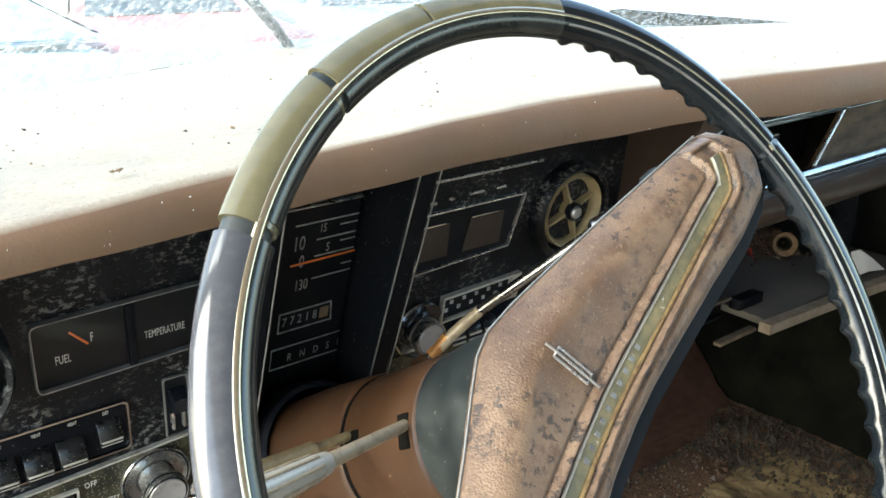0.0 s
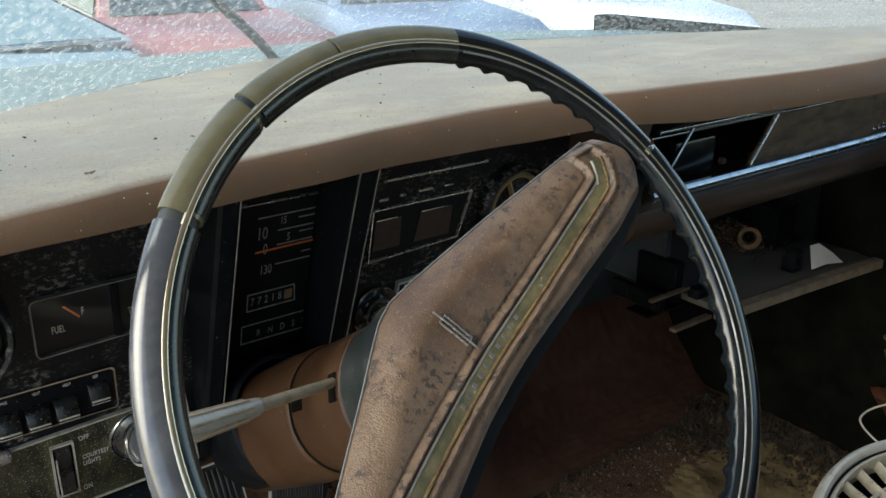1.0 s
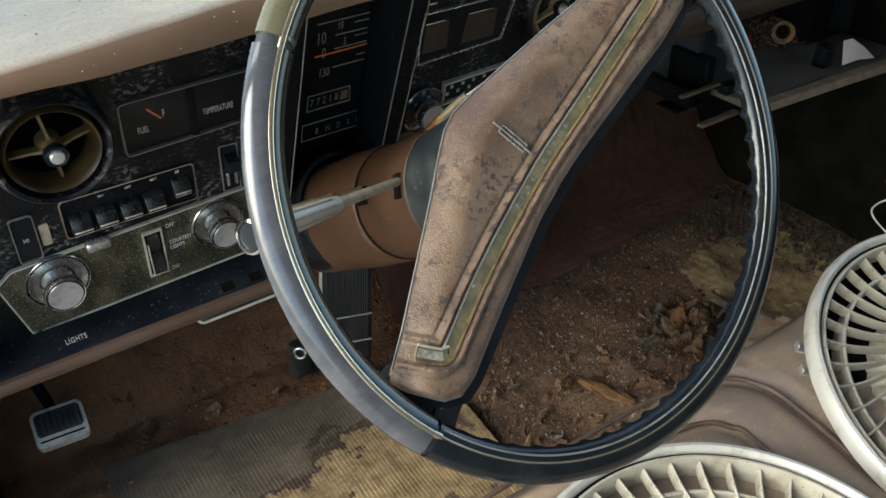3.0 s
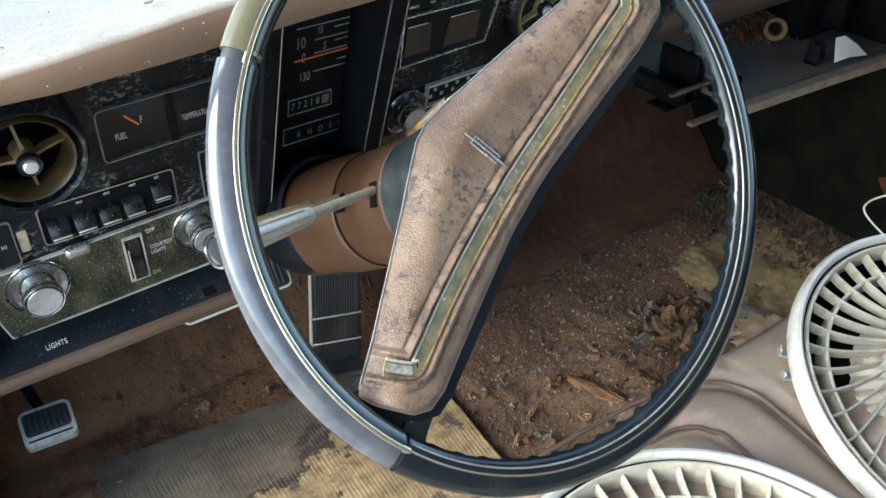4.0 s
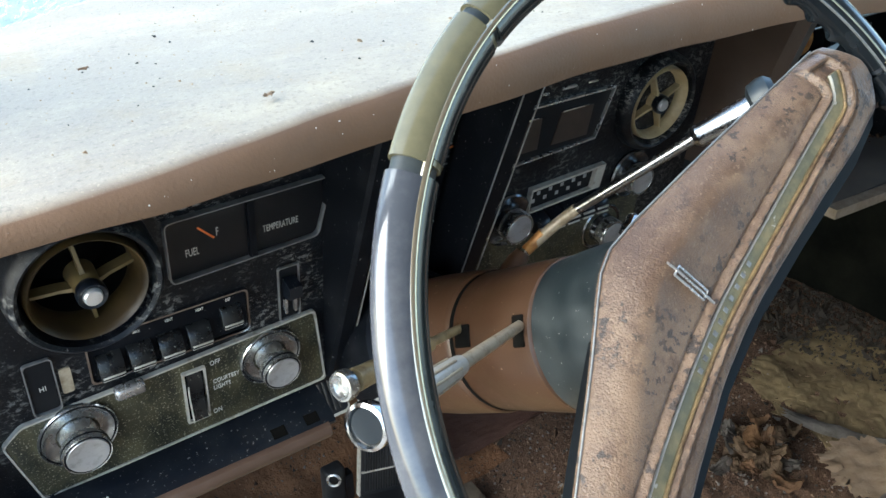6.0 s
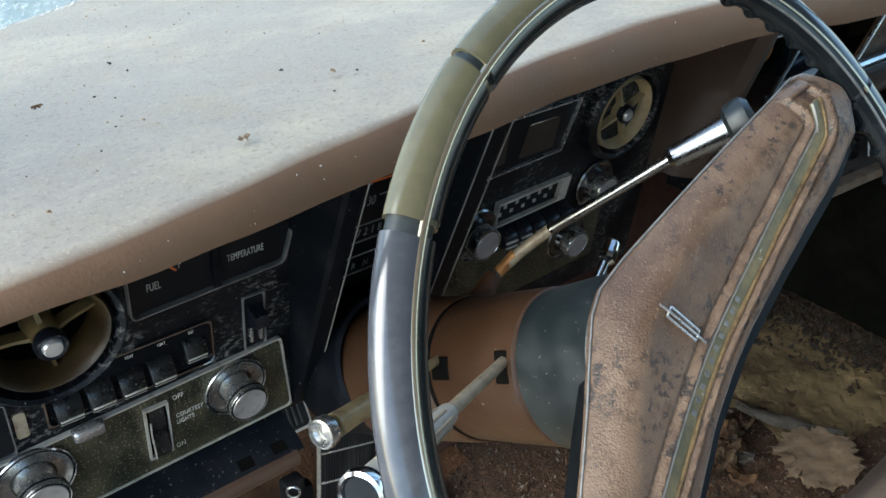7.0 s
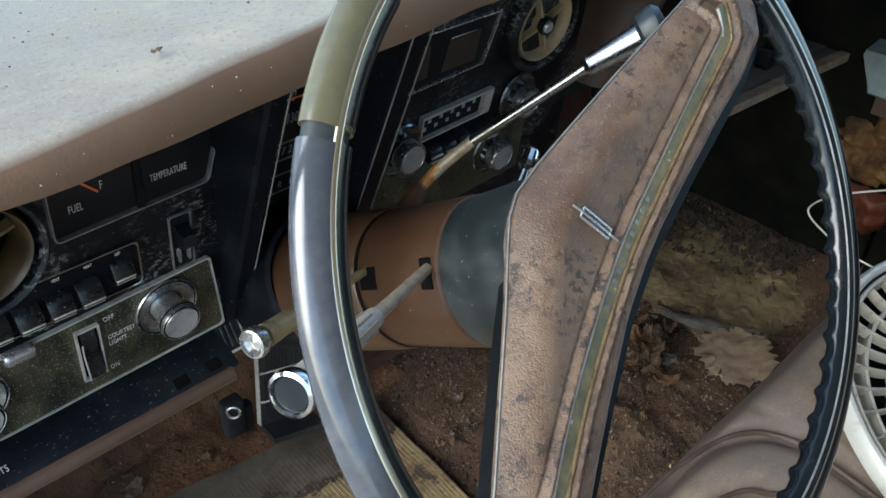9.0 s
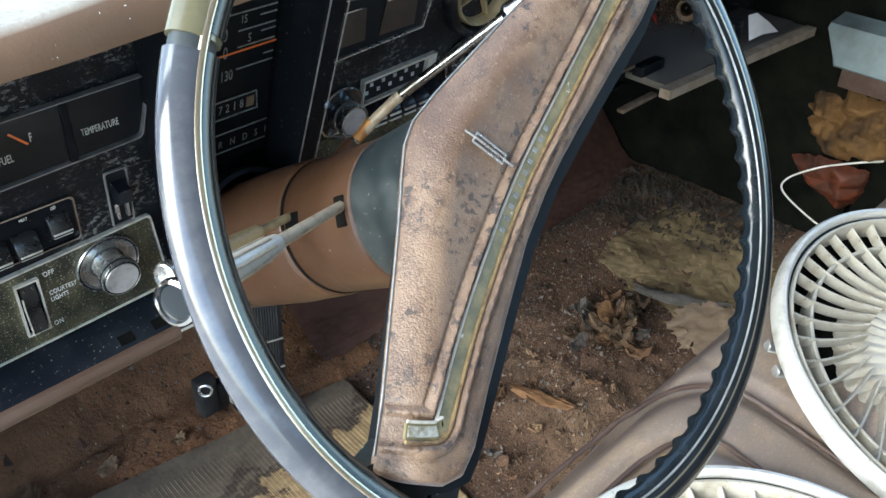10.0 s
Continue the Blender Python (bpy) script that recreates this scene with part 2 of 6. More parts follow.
CRUMB = make_crumbs()
BARK = worn("brown_debris", (0.20, 0.115, 0.06), (0.10, 0.055, 0.03), 40, 0.4, 0.7, (0.8, 0.95), fine=(200, 0.6, 0.002))
GREYBIT = worn("grey_debris", (0.16, 0.145, 0.13), (0.08, 0.065, 0.055), 40, 0.4, 0.7, (0.8, 0.95), fine=(200, 0.6, 0.002))
TANBIT = worn("tan_debris", (0.32, 0.22, 0.13), (0.2, 0.12, 0.065), 40, 0.4, 0.7, (0.8, 0.95), fine=(200, 0.6, 0.002))
# Near-black: the dimness of the passenger side is put into this colour.
DOORTRIM = worn("shade_dark_trim", (0.0045, 0.0052, 0.0046), (0.014, 0.0145, 0.011), 12, 0.4, 0.7, (0.8, 0.95), spec=0.02)
HEADLINER = worn("brown_headliner", (0.30, 0.27, 0.24), (0.36, 0.32, 0.29), 12, 0.4, 0.7, (0.8, 0.9))


def make_chipped(name, lo, hi, cut):
    """Black paint flaking in patches down to grey primer, with fine scratches and specks."""
    m, nt, b = nodes_of(name, 0.35, 0.0, 0.22)
    patch = band(nt, noise_at(nt, 17, 5, 0.6), lo, hi)
    flakes = times(nt, band(nt, noise_at(nt, 150, 9, 0.76, (1, 1.5, 1)), cut, cut + 0.025), patch)
    # The black leans blue in imitation of sky reflections.
    col = blend(nt, band(nt, noise_at(nt, 40, 6, 0.6), 0.45, 0.75), (0.0025, 0.0035, 0.0055), (0.007, 0.009, 0.012))
    col = blend(nt, flakes, col, (0.15, 0.148, 0.138))
    col = blend(nt, band(nt, noise_at(nt, 420, 5, 0.75), 0.635, 0.675), col, (0.24, 0.24, 0.23))
    col = blend(nt, times(nt, band(nt, noise_at(nt, 230, 6, 0.8, (1, 3, 1)), 0.60, 0.68), 0.7), col, (0.11, 0.11, 0.108))
    nt.links.new(col, b.inputs["Base Color"])
    rough_by(nt, b, flakes, 0.30, 0.8)
    bump(nt, b, noise_at(nt, 190, 7, 0.72), 0.55, 0.0012)
    return m


BLACKCHIP, VENTCHIP = make_chipped("chipped_black_paint", 0.47, 0.60, 0.53), make_chipped("flaking_black_paint", 0.42, 0.58, 0.53)


def make_leather():
    m, nt, b = nodes_of("cracked_brown_pad", 0.5)
    b.inputs["Sheen Weight"].default_value, b.inputs["Sheen Roughness"].default_value = 0.24, 0.3
    b.inputs["Sheen Tint"].default_value = (0.88, 0.83, 0.90, 1)
    big = band(nt, noise_at(nt, 13, 8, 0.65), 0.36, 0.64)
    col = blend(nt, big, (0.092, 0.054, 0.033), (0.192, 0.128, 0.082))
    col = blend(nt, band(nt, noise_at(nt, 48, 8, 0.7), 0.50, 0.66), col, (0.085, 0.050, 0.031))
    col = blend(nt, times(nt, band(nt, noise_at(nt, 150, 5, 0.6), 0.55, 0.60), times(nt, band(nt, noise_at(nt, 22, 3, 0.5), 0.42, 0.54), 0.9)), col, (0.030, 0.023, 0.020))
    col = blend(nt, band(nt, noise_at(nt, 420, 3, 0.6), 0.60, 0.70), col, (0.19, 0.132, 0.086))
    nt.links.new(col, b.inputs["Base Color"])
    rough_by(nt, b, big, 0.31, 0.46)
    tc = nt.nodes.new("ShaderNodeTexCoord")
    vo = nt.nodes.new("ShaderNodeTexVoronoi")
    vo.feature = "SMOOTH_F1"
    vo.inputs["Scale"].default_value = 850
    nt.links.new(tc.outputs["Object"], vo.inputs["Vector"])
    grain = nt.nodes.new("ShaderNodeMath")
    grain.operation = "SUBTRACT"
    nt.links.new(noise_at(nt, 560, 5, 0.65, (1.4, 1, 1)), grain.inputs[0])
    nt.links.new(times(nt, vo.outputs["Distance"], 0.8), grain.inputs[1])
    bump(nt, b, grain.outputs[0], 0.6, 0.0008)
    return m


def make_soil():
    m, nt, b = nodes_of("floor_dirt", 0.95)
    a = band(nt, noise_at(nt, 5, 10, 0.7), 0.35, 0.68)
    col = blend(nt, a, (0.098, 0.054, 0.032), (0.162, 0.096, 0.058))
    col = blend(nt, band(nt, noise_at(nt, 2.6, 6, 0.6), 0.50, 0.64), col, (0.18, 0.120, 0.072))
    col = blend(nt, band(nt, noise_at(nt, 9, 8, 0.7), 0.54, 0.66), col, (0.070, 0.043, 0.030))
    col = blend(nt, band(nt, noise_at(nt, 220, 3, 0.7), 0.62, 0.70), col, (0.24, 0.175, 0.12))
    col = blend(nt, band(nt, noise_at(nt, 120, 3, 0.7), 0.64, 0.72), col, (0.025, 0.016, 0.012))
    nt.links.new(col, b.inputs["Base Color"])
    bump(nt, b, noise_at(nt, 70, 9, 0.78), 1.0, 0.010)
    return m


def make_mat():
    """Grey ribbed rubber, worn through to yellow towards the seat, with dark stains along the tear."""
    m, nt, b = nodes_of("worn_rubber_mat", 0.85, 0.0, 0.3)
    tc = nt.nodes.new("ShaderNodeTexCoord")
    s = nt.nodes.new("ShaderNodeSeparateXYZ")
    nt.links.new(tc.outputs["Object"], s.inputs[0])
    k = nt.nodes.new("ShaderNodeMath")
    k.operation = "MULTIPLY_ADD"
    k.inputs[1].default_value, k.inputs[2].default_value = -1.6, 1.085
    nt.links.new(s.outputs["Y"], k.inputs[0])
    f = nt.nodes.new("ShaderNodeMath")
    k2 = nt.nodes.new("ShaderNodeMath")
    k2.operation = "MULTIPLY_ADD"
    k2.inputs[1].default_value = 0.2
    nt.links.new(s.outputs["X"], k2.inputs[0])
    nt.links.new(k.outputs[0], k2.inputs[2])
    nt.links.new(k2.outputs[0], f.inputs[0])
    nt.links.new(noise_at(nt, 7, 9, 0.66), f.inputs[1])
    ribs = band(nt, noise_at(nt, 150, 3, 0.6, (1, 0.05, 1)), 0.42, 0.66)
    grey = blend(nt, band(nt, noise_at(nt, 30, 8, 0.7), 0.35, 0.7), (0.060, 0.048, 0.036), (0.112, 0.092, 0.067))
    yellow = blend(nt, band(nt, noise_at(nt, 40, 8, 0.7), 0.42, 0.62), (0.27, 0.20, 0.105), (0.15, 0.10, 0.052))
    yellow = blend(nt, times(nt, ribs, 0.5), yellow, (0.13, 0.095, 0.056))
    col = blend(nt, band(nt, f.outputs[0], 0.52, 0.545), grey, (0.038, 0.028, 0.021))
    col = blend(nt, band(nt, f.outputs[0], 0.575, 0.60), col, yellow)
    col = blend(nt, band(nt, noise_at(nt, 11, 6, 0.65), 0.60, 0.64), col, (0.065, 0.046, 0.034))
    nt.links.new(col, b.inputs["Base Color"])
    bump(nt, b, noise_at(nt, 120, 5, 0.7), 0.5, 0.002)
    return m


def make_glass(name, tint=(0.93, 0.97, 0.96), dirt=0.0, scale=60, ior=1.5):
    m, nt, b = nodes_of(name, 0.02)
    out = nt.nodes["Material Output"]
    gl = nt.nodes.new("ShaderNodeBsdfTransparent")
    gl.inputs["Color"].default_value = (*tint, 1)
    gs = nt.nodes.new("ShaderNodeBsdfGlossy")
    gs.inputs["Roughness"].default_value = 0.03
    fr = nt.nodes.new("ShaderNodeFresnel")
    fr.inputs["IOR"].default_value = ior
    mx = nt.nodes.new("ShaderNodeMixShader")
    nt.links.new(fr.outputs[0], mx.inputs[0])
    nt.links.new(gl.outputs[0], mx.inputs[1])
    nt.links.new(gs.outputs[0], mx.inputs[2])
    last = mx.outputs[0]
    if dirt:
        df = nt.nodes.new("ShaderNodeBsdfTranslucent")
        df.inputs["Color"].default_value = (0.50, 0.52, 0.50, 1)
        m2 = nt.nodes.new("ShaderNodeMixShader")
        nt.links.new(times(nt, band(nt, noise_at(nt, scale, 8, 0.75), 0.42, 0.66), dirt), m2.inputs[0])
        nt.links.new(last, m2.inputs[1])
        nt.links.new(df.outputs[0], m2.inputs[2])
        last = m2.outputs[0]
    nt.links.new(last, out.inputs["Surface"])
    return m


LEATHER, SOIL, MATM = make_leather(), make_soil(), make_mat()
WINDSCREEN, PANE = make_glass("dirty_windscreen_glass", dirt=0.58, scale=150), make_glass("gauge_glass", (0.97, 0.97, 0.96), 0.003, 30, 1.22)
CARGLASS = worn("dark_car_glass", (0.05, 0.07, 0.08), (0.09, 0.11, 0.12), 4, 0.4, 0.7, (0.05, 0.15))


# ---- mesh helpers ----
def thing(name, m, label, category, group="", kind=""):
    ob = new(name)
    ob.empty_display_size = 0.05
    ob.matrix_world = m
    return tagged(ob, label, category, group, kind)


def part(name, bm, material, parent=None, label="", angle=38, sheet=False):
    me = bpy.data.meshes.new(name)
    if not sheet:
        bmesh.ops.recalc_face_normals(bm, faces=bm.faces)
    for f in bm.faces:
        f.smooth = True
    bm.to_mesh(me)
    bm.free()
    me.set_sharp_from_angle(angle=radians(angle))
    me.materials.append(material)
    ob = new(name, me)
    if parent is not None:
        ob.parent = parent
    return tagged(ob, label)


def box(x0, x1, y0, y1, z0, z1, bevel=0.0, seg=2, m=None):
    bm = bmesh.new()
    bmesh.ops.create_cube(bm, size=1.0)
    for v in bm.verts:
        v.co = Vector(((x0 + x1) / 2 + v.co.x * (x1 - x0), (y0 + y1) / 2 + v.co.y * (y1 - y0), (z0 + z1) / 2 + v.co.z * (z1 - z0)))
    if bevel:
        bmesh.ops.bevel(bm, geom=bm.edges[:], offset=bevel, segments=seg, profile=0.6, affect="EDGES", clamp_overlap=True)
    if m is not None:
        bmesh.ops.transform(bm, matrix=m, verts=bm.verts)
    return bm


def slab(pts, z0, z1, bevel=0.0, seg=2):
    """A flat outline in x, y made solid from z0 to z1."""
    bm = bmesh.new()
    lo = [bm.verts.new((x, y, z0)) for x, y in pts]
    hi = [bm.verts.new((x, y, z1)) for x, y in pts]
    n = len(pts)
    bm.faces.new(lo[::-1])
    top = bm.faces.new(hi)
    for i in range(n):
        bm.faces.new((lo[i], lo[(i + 1) % n], hi[(i + 1) % n], hi[i]))
    if bevel:
        bmesh.ops.bevel(bm, geom=list(top.edges), offset=bevel, segments=seg, profile=0.6, affect="EDGES", clamp_overlap=True)
    return bm


def rounded(x0, x1, y0, y1, r, n=5):
    pts = []
    for cx, cy, a in ((x1 - r, y1 - r, 0), (x0 + r, y1 - r, 90), (x0 + r, y0 + r, 180), (x1 - r, y0 + r, 270)):
        for i in range(n + 1):
            t = radians(a + 90 * i / n)
            pts.append((cx + r * math.cos(t), cy + r * math.sin(t)))
    return pts


def smooth_poly(pts, r, n=4):
    """Rounds every corner of an outline by about r."""
    out = []
    k = len(pts)
    for i in range(k):
        p, a, b = Vector(pts[i]), Vector(pts[i - 1]), Vector(pts[(i + 1) % k])
        ra = min(r, (a - p).length * 0.45)
        rb = min(r, (b - p).length * 0.45)
        s, e = p + (a - p).normalized() * ra, p + (b - p).normalized() * rb
        for j in range(n + 1):
            t = j / n
            q = s * (1 - t) ** 2 + p * 2 * t * (1 - t) + e * t * t
            out.append((q.x, q.y))
    return out


def frame_bar(outer, inner, z0, z1):
    """A flat ring between two outlines of the same count."""
    bm = bmesh.new()
    n = len(outer)
    rows = [[bm.verts.new((x, y, z)) for x, y in pts] for pts, z in ((outer, z0), (outer, z1), (inner, z1), (inner, z0))]
    for k in range(4):
        for i in range(n):
            bm.faces.new((rows[k][i], rows[k][(i + 1) % n], rows[(k + 1) % 4][(i + 1) % n], rows[(k + 1) % 4][i]))
    return bm


def lathe(profile, seg=48, close=False, start=0.0, end=360.0, ripple=None):
    """Turns (radius, z) points round the z axis."""
    bm = bmesh.new()
    full = end - start >= 359.9
    steps = seg if full else seg + 1
    rings = []
    for i in range(steps):
        t = radians(start + (end - start) * i / seg)
        row = []
        for k, (r, z) in enumerate(profile):
            if ripple:
                r, z = ripple(k, t, r, z)
            row.append(bm.verts.new((r * math.cos(t), r * math.sin(t), z)))
        rings.append(row)
    n = len(profile)
    for i in range(seg):
        a, b = rings[i], rings[(i + 1) % steps]
        for k in range(n if close else n - 1):
            j = (k + 1) % n
            bm.faces.new((a[k], b[k], b[j], a[j]))
    if not full and close:
        bm.faces.new(rings[0])
        bm.faces.new(rings[-1][::-1])
    bmesh.ops.remove_doubles(bm, verts=bm.verts, dist=1e-6)
    return bm


def catmull(pts, n=8):
    P = [Vector(p) for p in pts]
    P = [2 * P[0] - P[1]] + P + [2 * P[-1] - P[-2]]
    out = []
    for i in range(1, len(P) - 2):
        a, b, c, d = P[i - 1:i + 3]
        for j in range(n):
            t = j / n
            out.append(0.5 * (2 * b + (c - a) * t + (2 * a - 5 * b + 4 * c - d) * t * t + (3 * b - a - 3 * c + d) * t ** 3))
    return out + [P[-2]]


def tube(pts, radii, seg=12, cap=True, flat=1.0):
    P = [Vector(p) for p in pts]
    if not isinstance(radii, (list, tuple)):
        radii = [radii] * len(P)
    bm = bmesh.new()
    up = Vector((0, 0, 1)) if abs((P[1] - P[0]).normalized().z) < 0.9 else Vector((1, 0, 0))
    rings = []
    for i, p in enumerate(P):
        d = (P[min(i + 1, len(P) - 1)] - P[max(i - 1, 0)]).normalized()
        s = d.cross(up).normalized()
        w = s.cross(d).normalized()
        up = w
        rings.append([bm.verts.new(p + radii[i] * (s * math.cos(2 * math.pi * k / seg) + w * flat * math.sin(2 * math.pi * k / seg))) for k in range(seg)])
    for a, b in zip(rings, rings[1:]):
        for k in range(seg):
            bm.faces.new((a[k], a[(k + 1) % seg], b[(k + 1) % seg], b[k]))
    if cap:
        bm.faces.new(rings[0][::-1])
        bm.faces.new(rings[-1])
    return bm


def grid(nu, nv, f):
    bm = bmesh.new()
    rows = [[bm.verts.new(f(i / nu, j / nv)) for j in range(nv + 1)] for i in range(nu + 1)]
    for i in range(nu):
        for j in range(nv):
            bm.faces.new((rows[i][j], rows[i + 1][j], rows[i + 1][j + 1], rows[i][j + 1]))
    return bm


def extrude_rows(rows, close=False):
    """Skins rows of points."""
    bm = bmesh.new()
    R = [[bm.verts.new(p) for p in row] for row in rows]
    n = len(rows[0])
    for a, b in zip(R, R[1:]):
        for k in range(n if close else n - 1):
            bm.faces.new((a[k], b[k], b[(k + 1) % n], a[(k + 1) % n]))
    if close:
        bm.faces.new(R[0])
        bm.faces.new(R[-1][::-1])
    return bm


def joined(*bms):
    out = bmesh.new()
    for b in bms:
        me = bpy.data.meshes.new("tmp")
        b.to_mesh(me)
        b.free()
        out.from_mesh(me)
        bpy.data.meshes.remove(me)
    return out


def letters(text, size, x, y, z, spacing=1.0, squeeze=0.62, thick=0.0002, turn=0.0):
    cu = bpy.data.curves.new("txt", "FONT")
    cu.body, cu.size, cu.align_x, cu.align_y, cu.extrude, cu.space_character, cu.resolution_u = text, size, "CENTER", "CENTER", thick, spacing, 3
    ob = bpy.data.objects.new("txt", cu)
    me = bpy.data.meshes.new_from_object(ob)
    bm = bmesh.new()
    bm.from_mesh(me)
    bpy.data.objects.remove(ob)
    bpy.data.curves.remove(cu)
    bpy.data.meshes.remove(me)
    bmesh.ops.transform(bm, matrix=Matrix.Translation((x, y, z)) @ Matrix.Rotation(turn, 4, "Z") @ Matrix.Diagonal((squeeze, 1, 1, 1)), verts=bm.verts)
    return bm


def interp(x, table):
    if x <= table[0][0]:
        return table[0][1]
    for (a, p), (b, q) in zip(table, table[1:]):
        if x <= b:
            t = (x - a) / (b - a)
            t = t * t * (3 - 2 * t) * 0.5 + t * 0.5
            return p + (q - p) * t
    return table[-1][1]


def axes(origin, x, y, z):
    return Matrix(((x[0], y[0], z[0], origin[0]), (x[1], y[1], z[1], origin[1]), (x[2], y[2], z[2], origin[2]), (0, 0, 0, 1)))


# frames of the dash panel, the speedometer and the steering column: x right, y up the face, z out towards the driver
PANEL = axes((0, 0.575, 0.775), (1, 0, 0), (0, -0.1142, 0.9935), (0, -0.9935, -0.1142))
SPEEDO = axes((0.31, 0.569, 0.839), (1, 0, 0), (0, -0.313, 0.950), (0, -0.950, -0.313))
WN = Vector((0.0053, -0.8396, 0.5432)).normalized()
WU = (Vector((1, 0, 0)) - WN * WN.x).normalized()
WV = WN.cross(WU)
STEER = axes((0.308, 0.2334, 0.8896), WU, WV, WN)


def ph(z):
    """The height on the panel of a place z above the ground."""
    return (z - 0.775) / 0.9935


def on_panel(x, z, out=0.0):
    return PANEL @ Matrix.Translation((x, ph(z), out))


# ---- the setting: ground, car floor, bulkhead, sides, roof, windscreen ----
def setting(name, bm, material, label, category, angle=38):
    ob = part(name, bm, material, None, "", angle, name == "windscreen")
    return tagged(ob, label, category, "", "structure")


FLOOR = 0.165
YARD = worn("yard_dirt", (0.30, 0.27, 0.23), (0.38, 0.35, 0.30), 0.6, 0.35, 0.7, (0.9, 1.0), fine=(14, 0.6, 0.02))


def dip(x, y):
    t = max(0.0, min(1.0, (math.hypot(x - 0.7, y + 0.3) - 2.3) / 1.8))
    return -0.15 - 0.37 * t * t * (3 - 2 * t)


def ground_at(u, v):
    r, a = 0.02 + 300 * v ** 4, 2 * math.pi * u
    x, y = 0.7 + r * math.cos(a), -0.3 + r * math.sin(a)
    return x, y, dip(x, y)


setting("ground", grid(64, 60, ground_at), YARD, "pale dusty yard ground under the parked cars", "ground")


def floor_height(x, y):
    n = noise.fractal(Vector((x * 6, y * 6, 0.3)), 0.9, 2.0, 5) * 0.010 + noise.noise(Vector((x * 31, y * 31, 2))) * 0.003 + noise.noise(Vector((x * 95, y * 95, 5))) * 0.0022
    rise = max(0.0, y - 0.93)
    hump = 0.035 * math.exp(-((x - 0.86) ** 2 + (y - 0.52) ** 2) / 0.02)
    return FLOOR + n + hump * (0.5 + n * 30) + rise * 0.85 + max(0.0, x - 1.30) * 0.1


setting("floor", grid(330, 300, lambda u, v: (-0.12 + 1.62 * u, -0.25 + 1.55 * v, floor_height(-0.12 + 1.62 * u, -0.25 + 1.55 * v))), SOIL, "car floor covered in brown dirt and crumbs", "floor", 80)
# Bulkhead and driver's kick panel carry the footwell's shade in their colour.
setting("bulkhead", box(-0.12, 1.5, 1.22, 1.27, 0.1, 0.90), DARK, "bulkhead behind the dashboard, near-black for its shade", "wall")
setting("side_panel_passenger", box(1.47, 1.52, 0.42, 1.3, 0.12, 0.95, 0.004), DOORTRIM, "kick panel beside the passenger footwell, near-black for shade", "wall")
setting("side_panel_driver", box(-0.16, -0.115, 0.74, 1.3, 0.12, 0.93, 0.004), DARK, "kick panel beside the pedals, near-black for its shade", "wall")
setting("door_1", box(1.47, 1.53, -0.95, 0.415, 0.16, 0.90, 0.012), DOORTRIM, "closed passenger door, trim near-black for the dim side", "door")
setting("sill", box(-0.20, -0.121, -0.95, 0.60, 0.02, 0.20, 0.01), BLACK, "worn door sill below the open driver's doorway", "sill")
setting("roof", box(-0.16, 1.52, -1.6, 0.28, 1.33, 1.37, 0.01), HEADLINER, "brown headliner under the car's roof", "ceiling")
setting("wall_rear", box(-0.16, 1.52, -1.66, -1.6, 0.2, 0.90), HEADLINER, "rear wall of the car cabin below the back window", "wall")
setting("pillar_1", tube([(-0.15, 0.62, 0.96), (-0.13, 0.28, 1.34)], 0.03, 10), BLACK, "driver's windscreen pillar", "pillar")
setting("pillar_2", tube([(1.50, 0.60, 0.96), (1.48, 0.28, 1.34)], 0.03, 10), BLACK, "passenger windscreen pillar", "pillar")


def screen_base(x):
    return 0.917 - 0.497 * abs(x - 0.68) ** 1.4


windscreen = setting("windscreen", extrude_rows([[(x, screen_base(x) + 0.035 + d, 0.972), (x, 0.285 + 0.10 * (1 - ((x - 0.68) / 0.83) ** 2) + d, 1.345)] for i in range(25) for x, d in [(-0.14 + 1.64 * i / 24, 0)]]), WINDSCREEN, "dirty curved windscreen glass", "windscreen")
windscreen.visible_shadow = False


# ---- dashboard ----
dashboard = thing("dashboard", Matrix(), "brown padded car dashboard with a dusty top and chipped black panels", "dashboard")
CREST = [(-0.14, 0.352), (-0.02, 0.369), (0.04, 0.373), (0.09, 0.381), (0.16, 0.394), (0.26, 0.411), (0.36, 0.428), (0.47, 0.440), (0.56, 0.440), (0.66, 0.432), (0.80, 0.424), (1.05, 0.408), (1.48, 0.395)]
LIPDROP = [(-0.14, 0.013), (0.0, 0.016), (0.07, 0.021), (0.15, 0.025), (0.3, 0.029), (0.5, 0.034), (0.62, 0.032), (0.72, 0.038), (1.5, 0.042)]


def pad_row(x):
    c, d, back = interp(x, CREST), interp(x, LIPDROP), screen_base(x) + 0.03
    top = 0.986 + 0.004 * math.sin(x * 5)
    row = [(x, back, 0.93), (x, back, top - 0.008)]
    for k in range(9):
        t = k / 8
        row.append((x, back + (c + 0.006 - back) * t, top - 0.008 + 0.008 * math.sin(t * math.pi / 2) + 0.0016 * noise.noise(Vector((x * 5, t * 4, 0)))))
    for a in (12, 24, 36, 48, 60, 72, 84, 94):
        t = radians(a)
        row.append((x, c + 0.007 - 0.016 * math.sin(t), top - (d - 0.003) * (1 - math.cos(t))))
    row += [(x, c - 0.005, top - d), (x, c + 0.012, top - d + 0.001), (x, c + 0.10, top - d + 0.006), (x, c + 0.10, 0.952)]
    return row


part("pad", extrude_rows([pad_row(-0.14 + 1.62 * i / 108) for i in range(109)], True), PAD, dashboard, "brown vinyl pad with a dusty sun-bleached top", 60)

